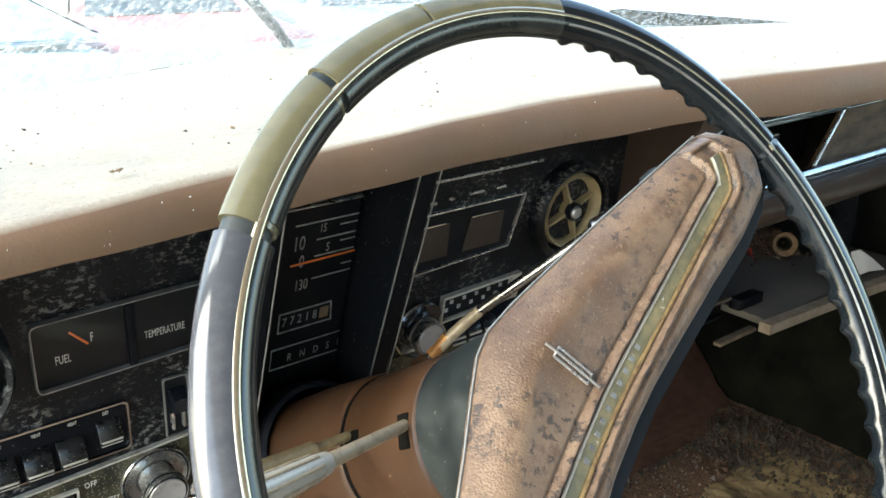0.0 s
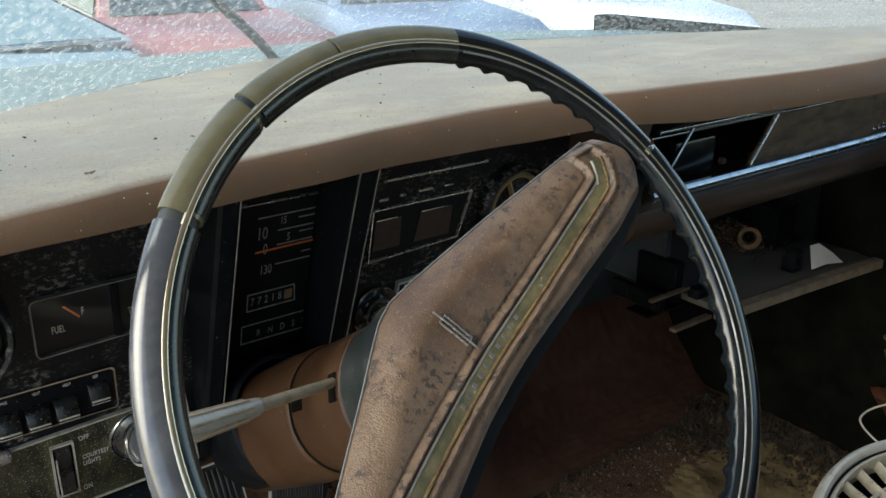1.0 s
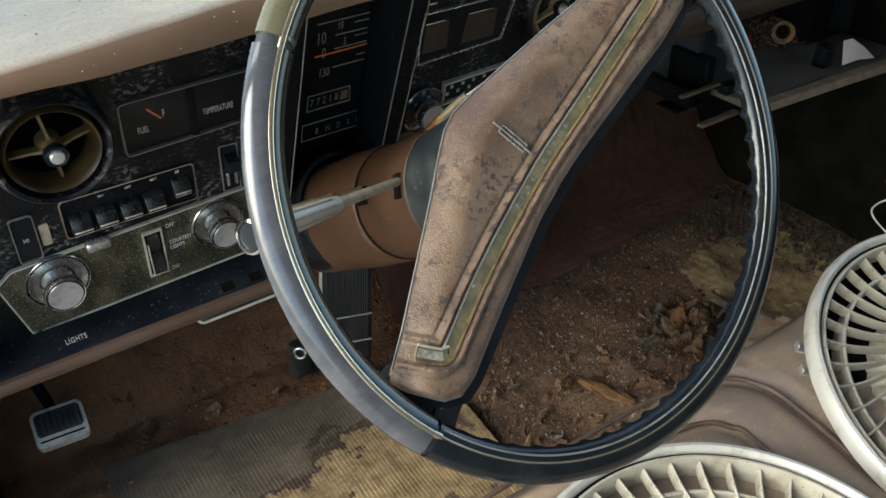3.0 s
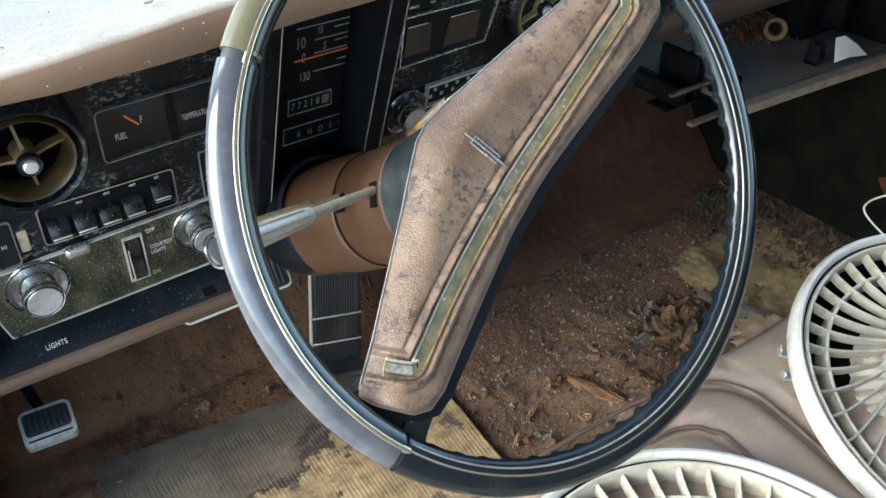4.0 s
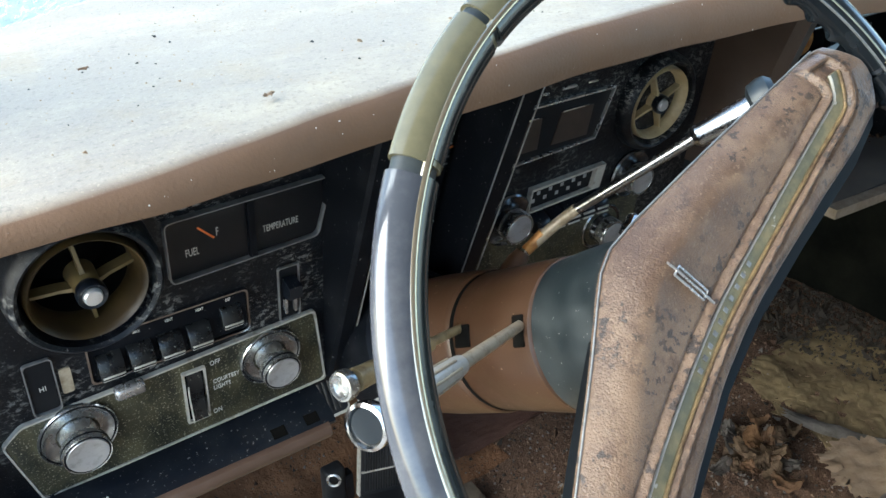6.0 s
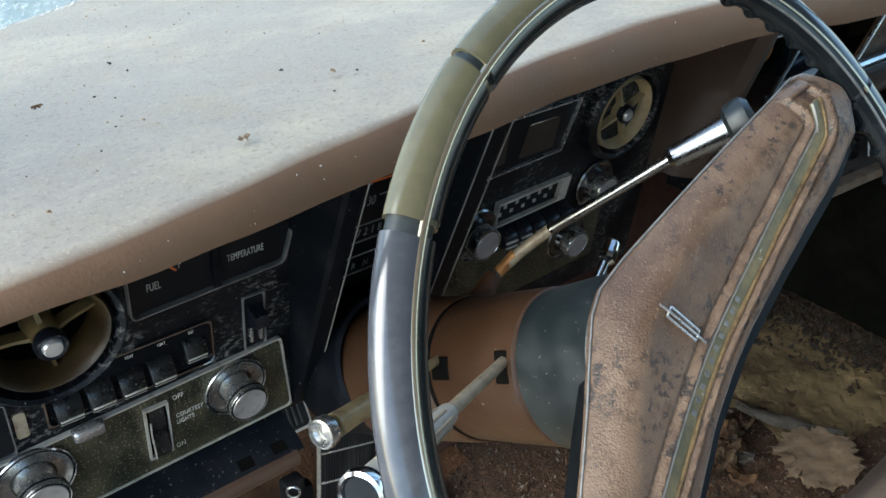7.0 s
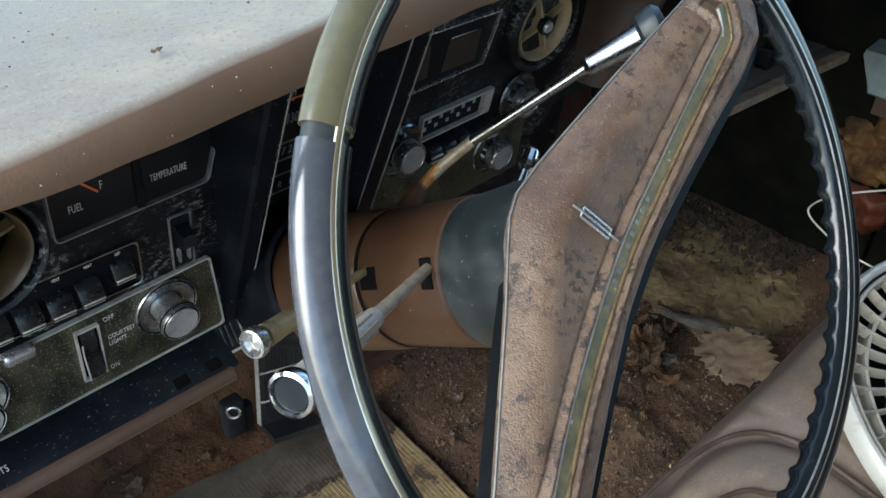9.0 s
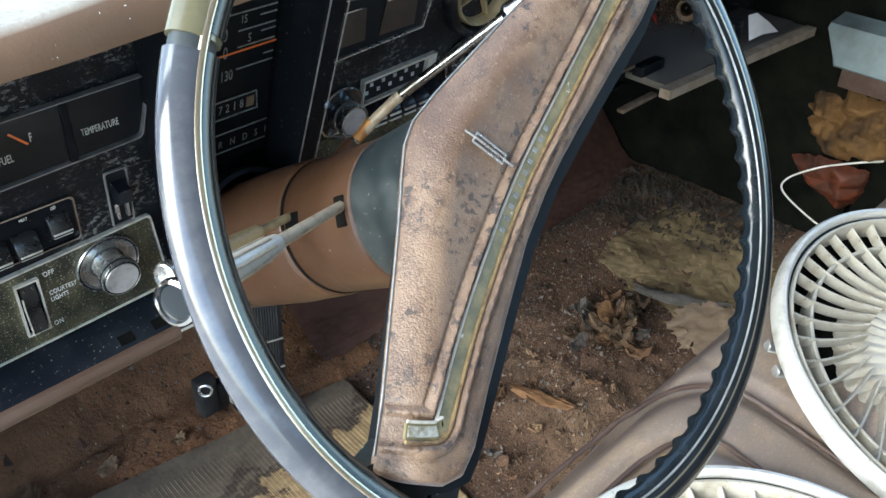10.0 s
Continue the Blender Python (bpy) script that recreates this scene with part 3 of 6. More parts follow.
# driver's panel: chipped black sheet with a bevelled ledge and a rolled brown lip below
left_panel = part("driver_panel", slab(smooth_poly([(-0.075, ph(0.650)), (0.236, ph(0.650)), (0.236, ph(0.955)), (-0.075, ph(0.955))], 0.006), -0.012, 0.0), BLACKCHIP, dashboard, "chipped black painted panel")
left_panel.matrix_local = PANEL


def lip_rows(x0, x1, pts, n=40):
    return [[(x0 + (x1 - x0) * i / n, y, z) for y, z in pts] for i in range(n + 1)]


part("ledge", extrude_rows(lip_rows(-0.085, 0.214, [(0.60, 0.655), (0.580, 0.651), (0.564, 0.646), (0.554, 0.6405), (0.551, 0.637), (0.556, 0.630), (0.60, 0.630)]), True), BLACKBLUE, dashboard, "dark ledge below the switches")
# Dark insets draw the ledge's notches, their shade as colour.
for hx in (0.157, 0.188):
    part("notch", extrude_rows([[(x, 0.5625, 0.6460), (x, 0.5545, 0.6413), (x, 0.5545, 0.638), (x, 0.5625, 0.642)] for x in (hx, hx + 0.013)], True), DARK, dashboard, "dark inset for a shaded notch in the ledge")
part("lower_lip", extrude_rows(lip_rows(-0.10, 0.207, [(0.556, 0.637), (0.551, 0.6385), (0.547, 0.637), (0.545, 0.632), (0.546, 0.627), (0.550, 0.622), (0.560, 0.619), (0.62, 0.618), (0.62, 0.626), (0.57, 0.628)]), True), LIPBROWN, dashboard, "rolled brown lower edge")
part("side_lip", extrude_rows([[(x, y, z) for x, y in ((-0.062, 0.585), (-0.066, 0.56), (-0.075, 0.547), (-0.10, 0.54), (-0.13, 0.55), (-0.13, 0.6))] for z in [0.61 + 0.36 * k / 10 for k in range(11)]], True), LIPBROWN, dashboard, "rolled brown outer edge")
part("plate", slab(smooth_poly([(-0.034, 0.716 - 0.0), (-0.018, 0.652), (0.222, 0.659), (0.213, 0.7375), (-0.02, 0.7275)], 0.004), 0, 0.003, 0.0008), OLIVE, dashboard, "corroded olive metal switch plate").matrix_local = PANEL @ Matrix.Translation((0, -0.775, 0))
outer = smooth_poly([(-0.036, 0.716), (-0.0195, 0.650), (0.224, 0.657), (0.215, 0.7395), (-0.021, 0.7295)], 0.004)
inner = smooth_poly([(-0.0345, 0.716), (-0.0182, 0.6515), (0.2225, 0.6585), (0.2135, 0.738), (-0.0205, 0.728)], 0.004)
part("plate_border", frame_bar(outer, inner, 0.0, 0.0042), SATIN, dashboard, "thin bright plate border").matrix_local = PANEL @ Matrix.Translation((0, -0.775, 0))
part("mark_lettering", letters("LIGHTS", 0.0086, 0, 0, 0, 1.1, 0.66), WHITE, dashboard, "white LIGHTS lettering").matrix_local = axes((0.0122, 0.5620, 0.6460), (1, 0, 0), (0, 0.951, 0.309), (0, -0.309, 0.951))


def fin(x0, x1):
    """A slanted upright fin beside the speedometer."""
    def edge(z):
        return 0.477 + 0.39 * (0.923 - z)
    rows = []
    for x in (x0, x0 + 0.003, x1 - 0.003, x1):
        b = 0.003 if x in (x0, x1) else 0.0
        rows.append([(x, edge(0.955) + b, 0.955), (x, edge(0.66) + b, 0.66), (x, edge(0.65) + 0.02, 0.652), (x, 0.66, 0.652), (x, 0.66, 0.955)])
    return extrude_rows(rows, True)


part("fin", fin(0.225, 0.243), BLACK, dashboard, "slanted black divider")
part("fin", fin(0.346, 0.366), BLACK, dashboard, "slanted black divider")
for fx in (0.2422, 0.3652, 0.3466):
    part("fin_trim", tube([(fx, 0.477 + 0.39 * (0.923 - z) - 0.0005, z) for z in (0.952, 0.80, 0.662)], 0.0007, 6), TRIMGREY, dashboard, "thin bright edge strip")
right_panel = part("radio_panel", slab([(0.360, ph(0.64)), (0.675, ph(0.64)), (0.675, ph(0.955)), (0.360, ph(0.955))], -0.012, 0.0), BLACKCHIP, dashboard, "chipped black radio panel")
right_panel.matrix_local = PANEL
part("radio_plate", slab(smooth_poly([(0.388, ph(0.664)), (0.604, ph(0.672)), (0.604, ph(0.742)), (0.385, ph(0.742))], 0.003), 0, 0.003, 0.0008), OLIVE, dashboard, "corroded olive metal radio plate").matrix_local = PANEL
part("pod_side", extrude_rows([[(0.672, 0.60, z), (0.676, 0.545, z), (0.684, 0.475 + (0.95 - z) * 0.30, z), (0.694, 0.466 + (0.95 - z) * 0.30, z), (0.712, 0.470 + (0.95 - z) * 0.30, z), (0.715, 0.60, z)] for z in [0.76 + 0.195 * k / 12 for k in range(13)]], True), DARKENEDBROWN, dashboard, "brown side of the driver's pod, darkened for shade")
part("column_shroud", extrude_rows([[(x, 0.60, 0.64), (x, 0.60, 0.76), (x, 0.63, 0.76), (x, 0.63, 0.64)] for x in (0.243, 0.346)], True), BLACK, dashboard, "black lower shroud")

BANDBLACK = worn("glossy_blue_black_band", (0.005, 0.007, 0.009), (0.012, 0.015, 0.018), 20, 0.45, 0.8, (0.2, 0.35), spec=0.4)
# passenger side: black band, bright strips, ashtray opening, woodgrain and a rolled lower pad
TR = 0.49
part("upper_band", extrude_rows(lip_rows(0.733, 1.47, [(TR + 0.02, 0.945), (TR - 0.040, 0.946), (TR - 0.046, 0.943), (TR - 0.046, 0.9395), (TR - 0.036, 0.937), (TR - 0.022, 0.929), (TR - 0.010, 0.9255), (TR + 0.02, 0.925)], 24), True), BANDBLACK, dashboard, "blue-black upper band")
STRIPBLUE = worn("tarnished_blue_chrome", (0.34, 0.37, 0.41), (0.19, 0.20, 0.21), 40, 0.45, 0.7, (0.16, 0.32), metal=0.95)
for z, y, r in ((0.9215, TR - 0.006, 0.0028), (0.9125, TR + 0.004, 0.0016)):
    part("bright_strip", tube([(0.735, y, z), (1.1, y, z), (1.47, y, z)], r, 10), STRIPBLUE, dashboard, "long bright metal strip")
for z, y, h in ((0.8468, TR - 0.0070, 0.0062), (0.8335, TR - 0.0105, 0.0044)):
    part("bright_strip", extrude_rows(lip_rows(0.735, 1.47, [(y + 0.008, z + h), (y + 0.002, z + h), (y, z + h * 0.55), (y - 0.0012, z), (y - 0.0005, z - h * 0.6), (y + 0.002, z - h), (y + 0.008, z - h)], 12), True), STRIPBLUE, dashboard, "broad tarnished metal strip")
part("lower_roll", extrude_rows(lip_rows(0.70, 1.47, [(0.56, 0.842), (TR - 0.004, 0.841), (TR - 0.012, 0.836), (TR - 0.014, 0.826), (TR - 0.010, 0.812), (TR + 0.004, 0.796), (TR + 0.03, 0.786), (0.60, 0.78), (0.60, 0.80)], 24), True), DARKENEDBROWN, dashboard, "rolled brown passenger edge")
# Near-black sheet puts the ashtray recess's shade into colour.
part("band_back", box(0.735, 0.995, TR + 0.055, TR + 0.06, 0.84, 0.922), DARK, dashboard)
WG = [(0.985, 0.9185), (1.47, 0.9185), (1.47, 0.847), (0.925, 0.847)]
part("woodgrain", slab([(x, z) for x, z in WG], 0.0, 0.004), WOODGRAIN, dashboard, "scuffed brown woodgrain panel").matrix_local = axes((0, TR + 0.012, 0), (1, 0, 0), (0, 0, 1), (0, -1, 0))
part("woodgrain_end", tube([(0.984, TR + 0.006, 0.919), (0.924, TR + 0.006, 0.846)], 0.0026, 8), DULL, dashboard, "slanted bright end strip")
part("script", joined(*[box(1.222 + 0.0125 * k, 1.2305 + 0.0125 * k, TR + 0.0055, TR + 0.008, 0.8565, 0.8605 + 0.002 * (k % 3), 0.001) for k in range(8)]), CHROME, dashboard, "small bright script badge")

ashtray = thing("ashtray", Matrix(), "open dashboard ashtray recess with bright frame", "ashtray")
for a, b in (((0.808, 0.919), (0.748, 0.846)), ((0.808, 0.915), (0.978, 0.915)), ((0.75, 0.849), (0.92, 0.849))):
    part("frame_bar", tube([(a[0], TR + 0.003, a[1]), (b[0], TR + 0.003, b[1])], 0.0024, 8), STRIPBLUE, ashtray, "bright frame bar")
# Near-black disc paints the shade in the lighter socket's hole.
part("socket_hole", lathe([(0.0001, -0.008), (0.0116, -0.008), (0.0116, -0.012), (0.0001, -0.012)], 24), DARK, ashtray, "dark disc for the shade in the lighter socket").matrix_local = Matrix.Translation((0.745, TR + 0.03, 0.895)) @ Matrix.Rotation(radians(90), 4, "X")
part("insert", box(0.80, 0.875, TR + 0.02, TR + 0.05, 0.852, 0.895, 0.004), BANDBLACK, ashtray, "dark inner box")
part("knob", lathe([(0.0001, 0.008), (0.0035, 0.0075), (0.0046, 0.004), (0.004, 0.0)], 16), PIPE, ashtray, "brown round plug").matrix_local = Matrix.Translation((0.90, TR + 0.03, 0.858)) @ Matrix.Rotation(radians(90), 4, "X")
part("lighter", lathe([(0.0115, -0.015), (0.0115, 0.010), (0.0135, 0.0135), (0.0165, 0.010), (0.0170, 0.004), (0.0165, -0.02)], 24), CORE, ashtray, "brown round lighter socket").matrix_local = Matrix.Translation((0.745, TR + 0.03, 0.895)) @ Matrix.Rotation(radians(90), 4, "X")


# ---- switches, gauges and vents of the driver's panel ----
def disc(r, z0, z1, seg=32, bevel=0.0008):
    return lathe([(0.0001, z0), (r, z0), (r, z1 - bevel), (r - bevel, z1), (0.0001, z1)], seg)


def rotary_switch(x, z, s, label):
    ob = thing("rotary_switch", on_panel(x, z, 0.003), label, "switch", "dashboard switches")
    part("bezel", lathe([(0.0285 * s, 0.0), (0.0292 * s, 0.003), (0.0284 * s, 0.0042), (0.0274 * s, 0.0032), (0.0262 * s, 0.0036), (0.0250 * s, 0.0024), (0.0215 * s, 0.0008), (0.0160 * s, 0.0010)], 48), KNOBM, ob, "dished dull chrome bezel")
    part("groove", lathe([(0.0276 * s, 0.0031), (0.0272 * s, 0.0040), (0.0266 * s, 0.0038), (0.0262 * s, 0.0034)], 48), BLACK, ob, "dark line in the bezel")
    part("shaft", lathe([(0.0150 * s, 0.0005), (0.0140 * s, 0.004), (0.0132 * s, 0.010), (0.0128 * s, 0.016)], 40), KNOBM, ob, "tapered metal shaft")
    knob = part("knob", lathe([(0.0120 * s, 0.0150), (0.0165 * s, 0.0156), (0.0178 * s, 0.0168), (0.0180 * s, 0.0245), (0.0174 * s, 0.0258), (0.0166 * s, 0.0254)], 48), KNOBM, ob, "dull chrome knob")
    part("groove", lathe([(0.0181 * s, 0.0205), (0.0183 * s, 0.0213), (0.0181 * s, 0.0221)], 48), BLACK, knob)
    part("face_groove", lathe([(0.0168 * s, 0.0252), (0.0164 * s, 0.0260), (0.0158 * s, 0.0260), (0.0154 * s, 0.0252)], 48), BLACK, knob, "dark ring round the face")
    part("face", lathe([(0.0156 * s, 0.0252), (0.0150 * s, 0.0264), (0.010 * s, 0.0259), (0.004 * s, 0.0254), (0.0001, 0.0254)], 48), SPUN, knob, "spun aluminium face")
    part("pointer", box(-0.003, 0.003, -0.031 * s, -0.024 * s, 0.0, 0.0045, 0.001), CHROME, ob)
    return ob


rotary_switch(0.0148, 0.7045, 1.0, "round headlamp switch with a spun aluminium knob")
rotary_switch(0.1715, 0.7095, 0.93, "round wiper switch with a spun aluminium knob")

rocker = thing("courtesy_light_switch", on_panel(0.106, 0.698, 0.003), "black rocker switch in a bright rectangular frame", "switch", "dashboard switches")
part("frame", frame_bar([(-0.0095, -0.027), (0.0095, -0.027), (0.0095, 0.027), (-0.0095, 0.027)], [(-0.0080, -0.0254), (0.0080, -0.0254), (0.0080, 0.0254), (-0.0080, 0.0254)], 0, 0.0035), SATIN, rocker, "bright rectangular frame")
# Near-black sheet gives the rocker's well its shade by colour.
part("well", slab([(-0.0080, -0.0254), (0.0080, -0.0254), (0.0080, 0.0254), (-0.0080, 0.0254)], 0.0, 0.0006), DARK, rocker)
part("rocker", extrude_rows([[(x, -0.0235, 0.002), (x, -0.021, 0.0085), (x, -0.012, 0.0060), (x, 0.002, 0.0035), (x, 0.014, 0.0045), (x, 0.0235, 0.0015), (x, 0.022, 0.0), (x, -0.022, 0.0)] for x in (-0.0058, 0.0058)], True), KEYBLACK, rocker)
part("rocker_edge", tube([(-0.0062, -0.0225, 0.0080), (-0.0062, -0.012, 0.0062), (-0.0062, 0.002, 0.0038), (-0.0062, 0.014, 0.0048)], 0.0007, 6), SATIN, rocker, "bright rocker edge")
for word, size, x, y in (("OFF", 0.0070, 0.0185, 0.026), ("COURTESY", 0.0062, 0.0265, 0.0060), ("LIGHTS", 0.0062, 0.0225, -0.001), ("ON", 0.0070, 0.0165, -0.0265)):
    part("lettering", letters(word, size, x, y, 0.0008, 1.08, 0.69), WHITE, rocker, "white lettering")

nub = thing("dimmer_wheel", on_panel(0.056, 0.7325, 0.003), "small worn silver thumb lever below the heater keys", "control")
part("lever", box(-0.0115, 0.0115, -0.0055, 0.0055, 0, 0.010, 0.004, 3), DULL, nub)

heater = thing("heater_control", on_panel(0.094, 0.765, 0.0), "row of five black heater keys in a bright frame", "heater control")
part("frame", frame_bar(rounded(-0.062, 0.063, -0.0215, 0.0205, 0.004), rounded(-0.0605, 0.0615, -0.020, 0.019, 0.004), 0, 0.0035), CHROME, heater, "thin bright frame")
part("recess", slab(rounded(-0.060, 0.061, -0.019, 0.018, 0.004), 0.0, 0.0006), BLACK, heater)
for i, kx in enumerate((-0.047, -0.0245, -0.002, 0.0205, 0.048)):
    w, d, y = (0.0090, 0.0120, -0.0065) if i < 4 else (0.0084, 0.0085, -0.0010)
    key = part("key", extrude_rows([[(x, y - 0.0095, 0.0), (x, y - 0.0090, d - 0.0015 - e), (x, y - 0.0070, d - e), (x, y - 0.0035, d - 0.0005 - e), (x, y + 0.0035, d * 0.70 - e), (x, y + 0.0085, d * 0.30), (x, y + 0.0095, 0.0)] for x, e in ((kx - w, 0.0012), (kx - w + 0.0015, 0.0), (kx + w - 0.0015, 0.0), (kx + w, 0.0012))], True), KEYBLACK, heater)
    for dy, dd in ((-0.0084, -0.0016), (-0.0050, -0.0002)):
        part("key_trim", box(kx - w * 0.90, kx + w * 0.90, y + dy - 0.0007, y + dy + 0.0007, d + dd - 0.0012, d + dd + 0.0007, 0.0003, 1), SATIN, key, "bright strip on the key")
part("lettering", joined(letters("VENT", 0.0038, 0.0, 0.0135, 0.0014, 1.1, 0.62), letters("HEAT", 0.0038, 0.024, 0.0138, 0.0014, 1.1, 0.62), letters("DEF", 0.0038, 0.047, 0.0140, 0.0014, 1.1, 0.62), letters("MAX", 0.0038, -0.0245, 0.0130, 0.0014, 1.1, 0.62)), WHITE, heater, "small white lettering")

slider = thing("temperature_slider", on_panel(0.193, 0.765, 0.0), "small black slide switch with a grey tab", "switch", "dashboard switches")
part("frame", frame_bar(rounded(-0.0095, 0.0095, -0.026, 0.0275, 0.002), rounded(-0.0086, 0.0086, -0.0251, 0.0266, 0.002), 0, 0.0025), TRIMGREY, slider)
part("slot", slab(rounded(-0.0075, 0.0075, -0.024, 0.0255, 0.002), 0.0, 0.0006), GAUGE, slider)
part("tab", extrude_rows([[(x, -0.004, 0.001), (x, 0.004, 0.016), (x, 0.014, 0.014), (x, 0.017, 0.001)] for x in (-0.0055, 0.0055)], True), BLACKBLUE, slider)
part("fork", joined(box(-0.0055, -0.003, -0.018, 0.0, 0.0006, 0.005, 0.0008), box(0.003, 0.0055, -0.018, 0.0, 0.0006, 0.005, 0.0008)), DULL, slider)

fan = thing("fan_switch", on_panel(0.001, 0.757, 0.0), "small black fan switch window beside the heater keys", "switch", "dashboard switches")
part("frame", frame_bar(rounded(-0.011, 0.009, -0.025, 0.024, 0.003), rounded(-0.0102, 0.0082, -0.0242, 0.0232, 0.003), 0, 0.003), TRIMGREY, fan)
part("window", slab(rounded(-0.0095, 0.0075, -0.023, 0.022, 0.003), 0.0, 0.001), GAUGE, fan)
part("label_plate", slab(rounded(0.0115, 0.0195, -0.013, 0.010, 0.002), 0.0, 0.0015), LEVER, fan, "worn pale label plate")
part("lettering", letters("HI", 0.0062, -0.001, -0.002, 0.0014, 1.1, 0.8), WHITE, fan)


SPOKEGOLD = worn("dull_gold_spokes", (0.15, 0.105, 0.042), (0.085, 0.055, 0.02), 30, 0.4, 0.7, (0.35, 0.55))
OLDVENT = worn("browned_vent_plastic", (0.046, 0.028, 0.008), (0.019, 0.011, 0.004), 22, 0.4, 0.7, (0.4, 0.6))


def air_vent(m, r, cone, reach, deep, label, plastic, spokes, turn):
    """r: the barrel's radius; cone: how far its mouth stands out; reach: how far the hub stands before the mouth."""
    ob = thing("air_vent", m, label, "air vent", "round dashboard vents")
    part("housing", lathe([(r * 1.42, 0.0), (r * 1.40, cone * 0.55), (r * 1.36, cone * 0.90), (r * 1.30, cone + 0.001), (r * 1.24, cone + 0.003), (r * 1.17, cone + 0.001), (r * 1.13, cone - 0.006), (r * 1.10, cone - 0.020)], 72), VENTCHIP, ob, "chipped black housing ring")
    t = Matrix.Translation((0, 0, cone - 0.001))
    part("barrel", lathe([(r * 1.08, -0.024), (r * 1.06, -0.002), (r * 1.02, 0.0015), (r * 0.985, 0.0005), (r * 0.95, -0.3 * deep), (r * 0.915, -0.8 * deep), (r * 0.895, -deep), (r * 0.885, -deep - 0.008)], 64), plastic, ob, "yellowed plastic barrel").matrix_local = t
    # Near-black wall colours in the shade deep inside the vent.
    part("throat", lathe([(r * 0.89, -deep - 0.006), (r * 0.86, -deep - 0.026), (r * 0.76, -0.056), (0.0001, -0.057)], 48), DARK, ob, "air duct with its inner shade as colour").matrix_local = t
    for k in range(4):
        sp = part("spoke", extrude_rows([[(q, -w, z - 0.009), (q, -w, z), (q, w, z), (q, w, z - 0.009)] for q, w, z in ((r * 0.22, 0.0015, reach - 0.8 * deep - 0.001), (r * 0.45, 0.0011, -0.55 * deep), (r * 0.92, 0.0011, -0.80 * deep))], True), spokes, ob, "thin plastic spoke")
        sp.matrix_local = t @ Matrix.Rotation(radians(turn + 90 * k), 4, "Z")
    part("hub_cone", lathe([(r * 0.27, -deep - 0.006), (r * 0.26, -0.8 * deep), (r * 0.235, reach - 0.010), (r * 0.22, reach - 0.008)], 32), spokes, ob, "plastic hub cone").matrix_local = t
    hub = part("hub", lathe([(r * 0.22, reach - 0.010), (r * 0.265, reach - 0.006), (r * 0.265, reach - 0.001), (r * 0.245, reach + 0.0005), (r * 0.195, reach), (r * 0.17, reach - 0.001)], 32), BLACKBLUE, ob, "black hub ring")
    hub.matrix_local = t
    part("cap", lathe([(r * 0.175, reach - 0.002), (r * 0.165, reach + 0.0012), (r * 0.14, reach + 0.0022), (0.0001, reach + 0.0025)], 28), SPUN, hub, "bright hub cap")
    return ob


air_vent(on_panel(0.0325, 0.8735, 0.0), 0.0345, 0.066, 0.008, 0.015, "round dashboard vent with a browned four-spoke barrel", OLDVENT, SPOKEGOLD, 6)
air_vent(on_panel(0.5975, 0.847, 0.0), 0.0360, 0.012, 0.003, 0.005, "round dashboard vent with a yellowed four-spoke barrel by the radio", GOLDVENT, GOLDVENT, 22)

gauges = thing("fuel_and_temperature_gauge", on_panel(0.163, 0.8375, 0.0), "black fuel and temperature gauge in a bright frame", "gauge")
GAUGE_OUT = smooth_poly([(-0.0645, -0.0265), (0.0560, -0.0225), (0.0690, 0.0290), (-0.0645, 0.0263)], 0.005)
GAUGE_IN = smooth_poly([(-0.0636, -0.0256), (0.0553, -0.0216), (0.0681, 0.0282), (-0.0636, 0.0255)], 0.0047)
part("frame", frame_bar(GAUGE_OUT, GAUGE_IN, -0.002, 0.006), TRIMGREY, gauges, "rounded bright frame")
part("face", slab(GAUGE_IN, -0.001, 0.0008), GAUGE, gauges)
part("divider", box(-0.002, 0.004, -0.024, 0.025, 0.0, 0.005, 0.001), BLACK, gauges)
part("needle", box(-0.0085, 0.0085, -0.0008, 0.0008, 0.0012, 0.0018, 0.0002, 1, Matrix.Translation((-0.0335, 0.0075, 0)) @ Matrix.Rotation(radians(-47), 4, "Z")), ORANGE, gauges, "orange fuel needle")
for word, size, x, y in (("FUEL", 0.0092, -0.045, -0.0060), ("F", 0.010, -0.025, 0.0055), ("TEMPERATURE", 0.0085, 0.0255, -0.0045)):
    part("lettering", letters(word, size, x, y, 0.0014, 1.05, 0.51), WHITE, gauges, "white gauge lettering")
glass = part("glass", grid(1, 1, lambda u, v: (-0.062 + 0.123 * u, -0.023 + 0.047 * v, 0.0035)), PANE, gauges, "", 38, True)
glass.visible_shadow = False

# ---- speedometer ----
speedo = thing("speedometer", SPEEDO, "black strip speedometer with orange needle and odometer", "speedometer")
part("face", slab([(-0.068, -0.125), (0.056, -0.125), (0.056, 0.10), (-0.068, 0.10)], -0.004, 0.0), GAUGE, speedo)
for y in (0.0755, -0.1125):
    part("border", box(-0.066, 0.036, y, y + 0.0013, 0, 0.003), DULL, speedo, "thin bright border")
part("scale_line", joined(*[box(a, b, y - 0.0006, y + 0.0006, 0, 0.0006) for a, b, y in ((-0.020, 0.052, 0.059), (0.02, 0.040, 0.052), (0.0, 0.046, 0.042), (0.022, 0.047, 0.036), (0.0, 0.048, 0.026), (0.026, 0.047, 0.012), (0.0, 0.047, 0.004), (0.0522, 0.053, 0.03))]), DIMPRINT, speedo, "fine scale lines")
part("needle", box(-0.022, 0.050, 0.0228, 0.0248, 0.002, 0.0028, 0.0003, 1, Matrix.Rotation(radians(0.6), 4, "Z")), ORANGE, speedo, "orange speed needle")
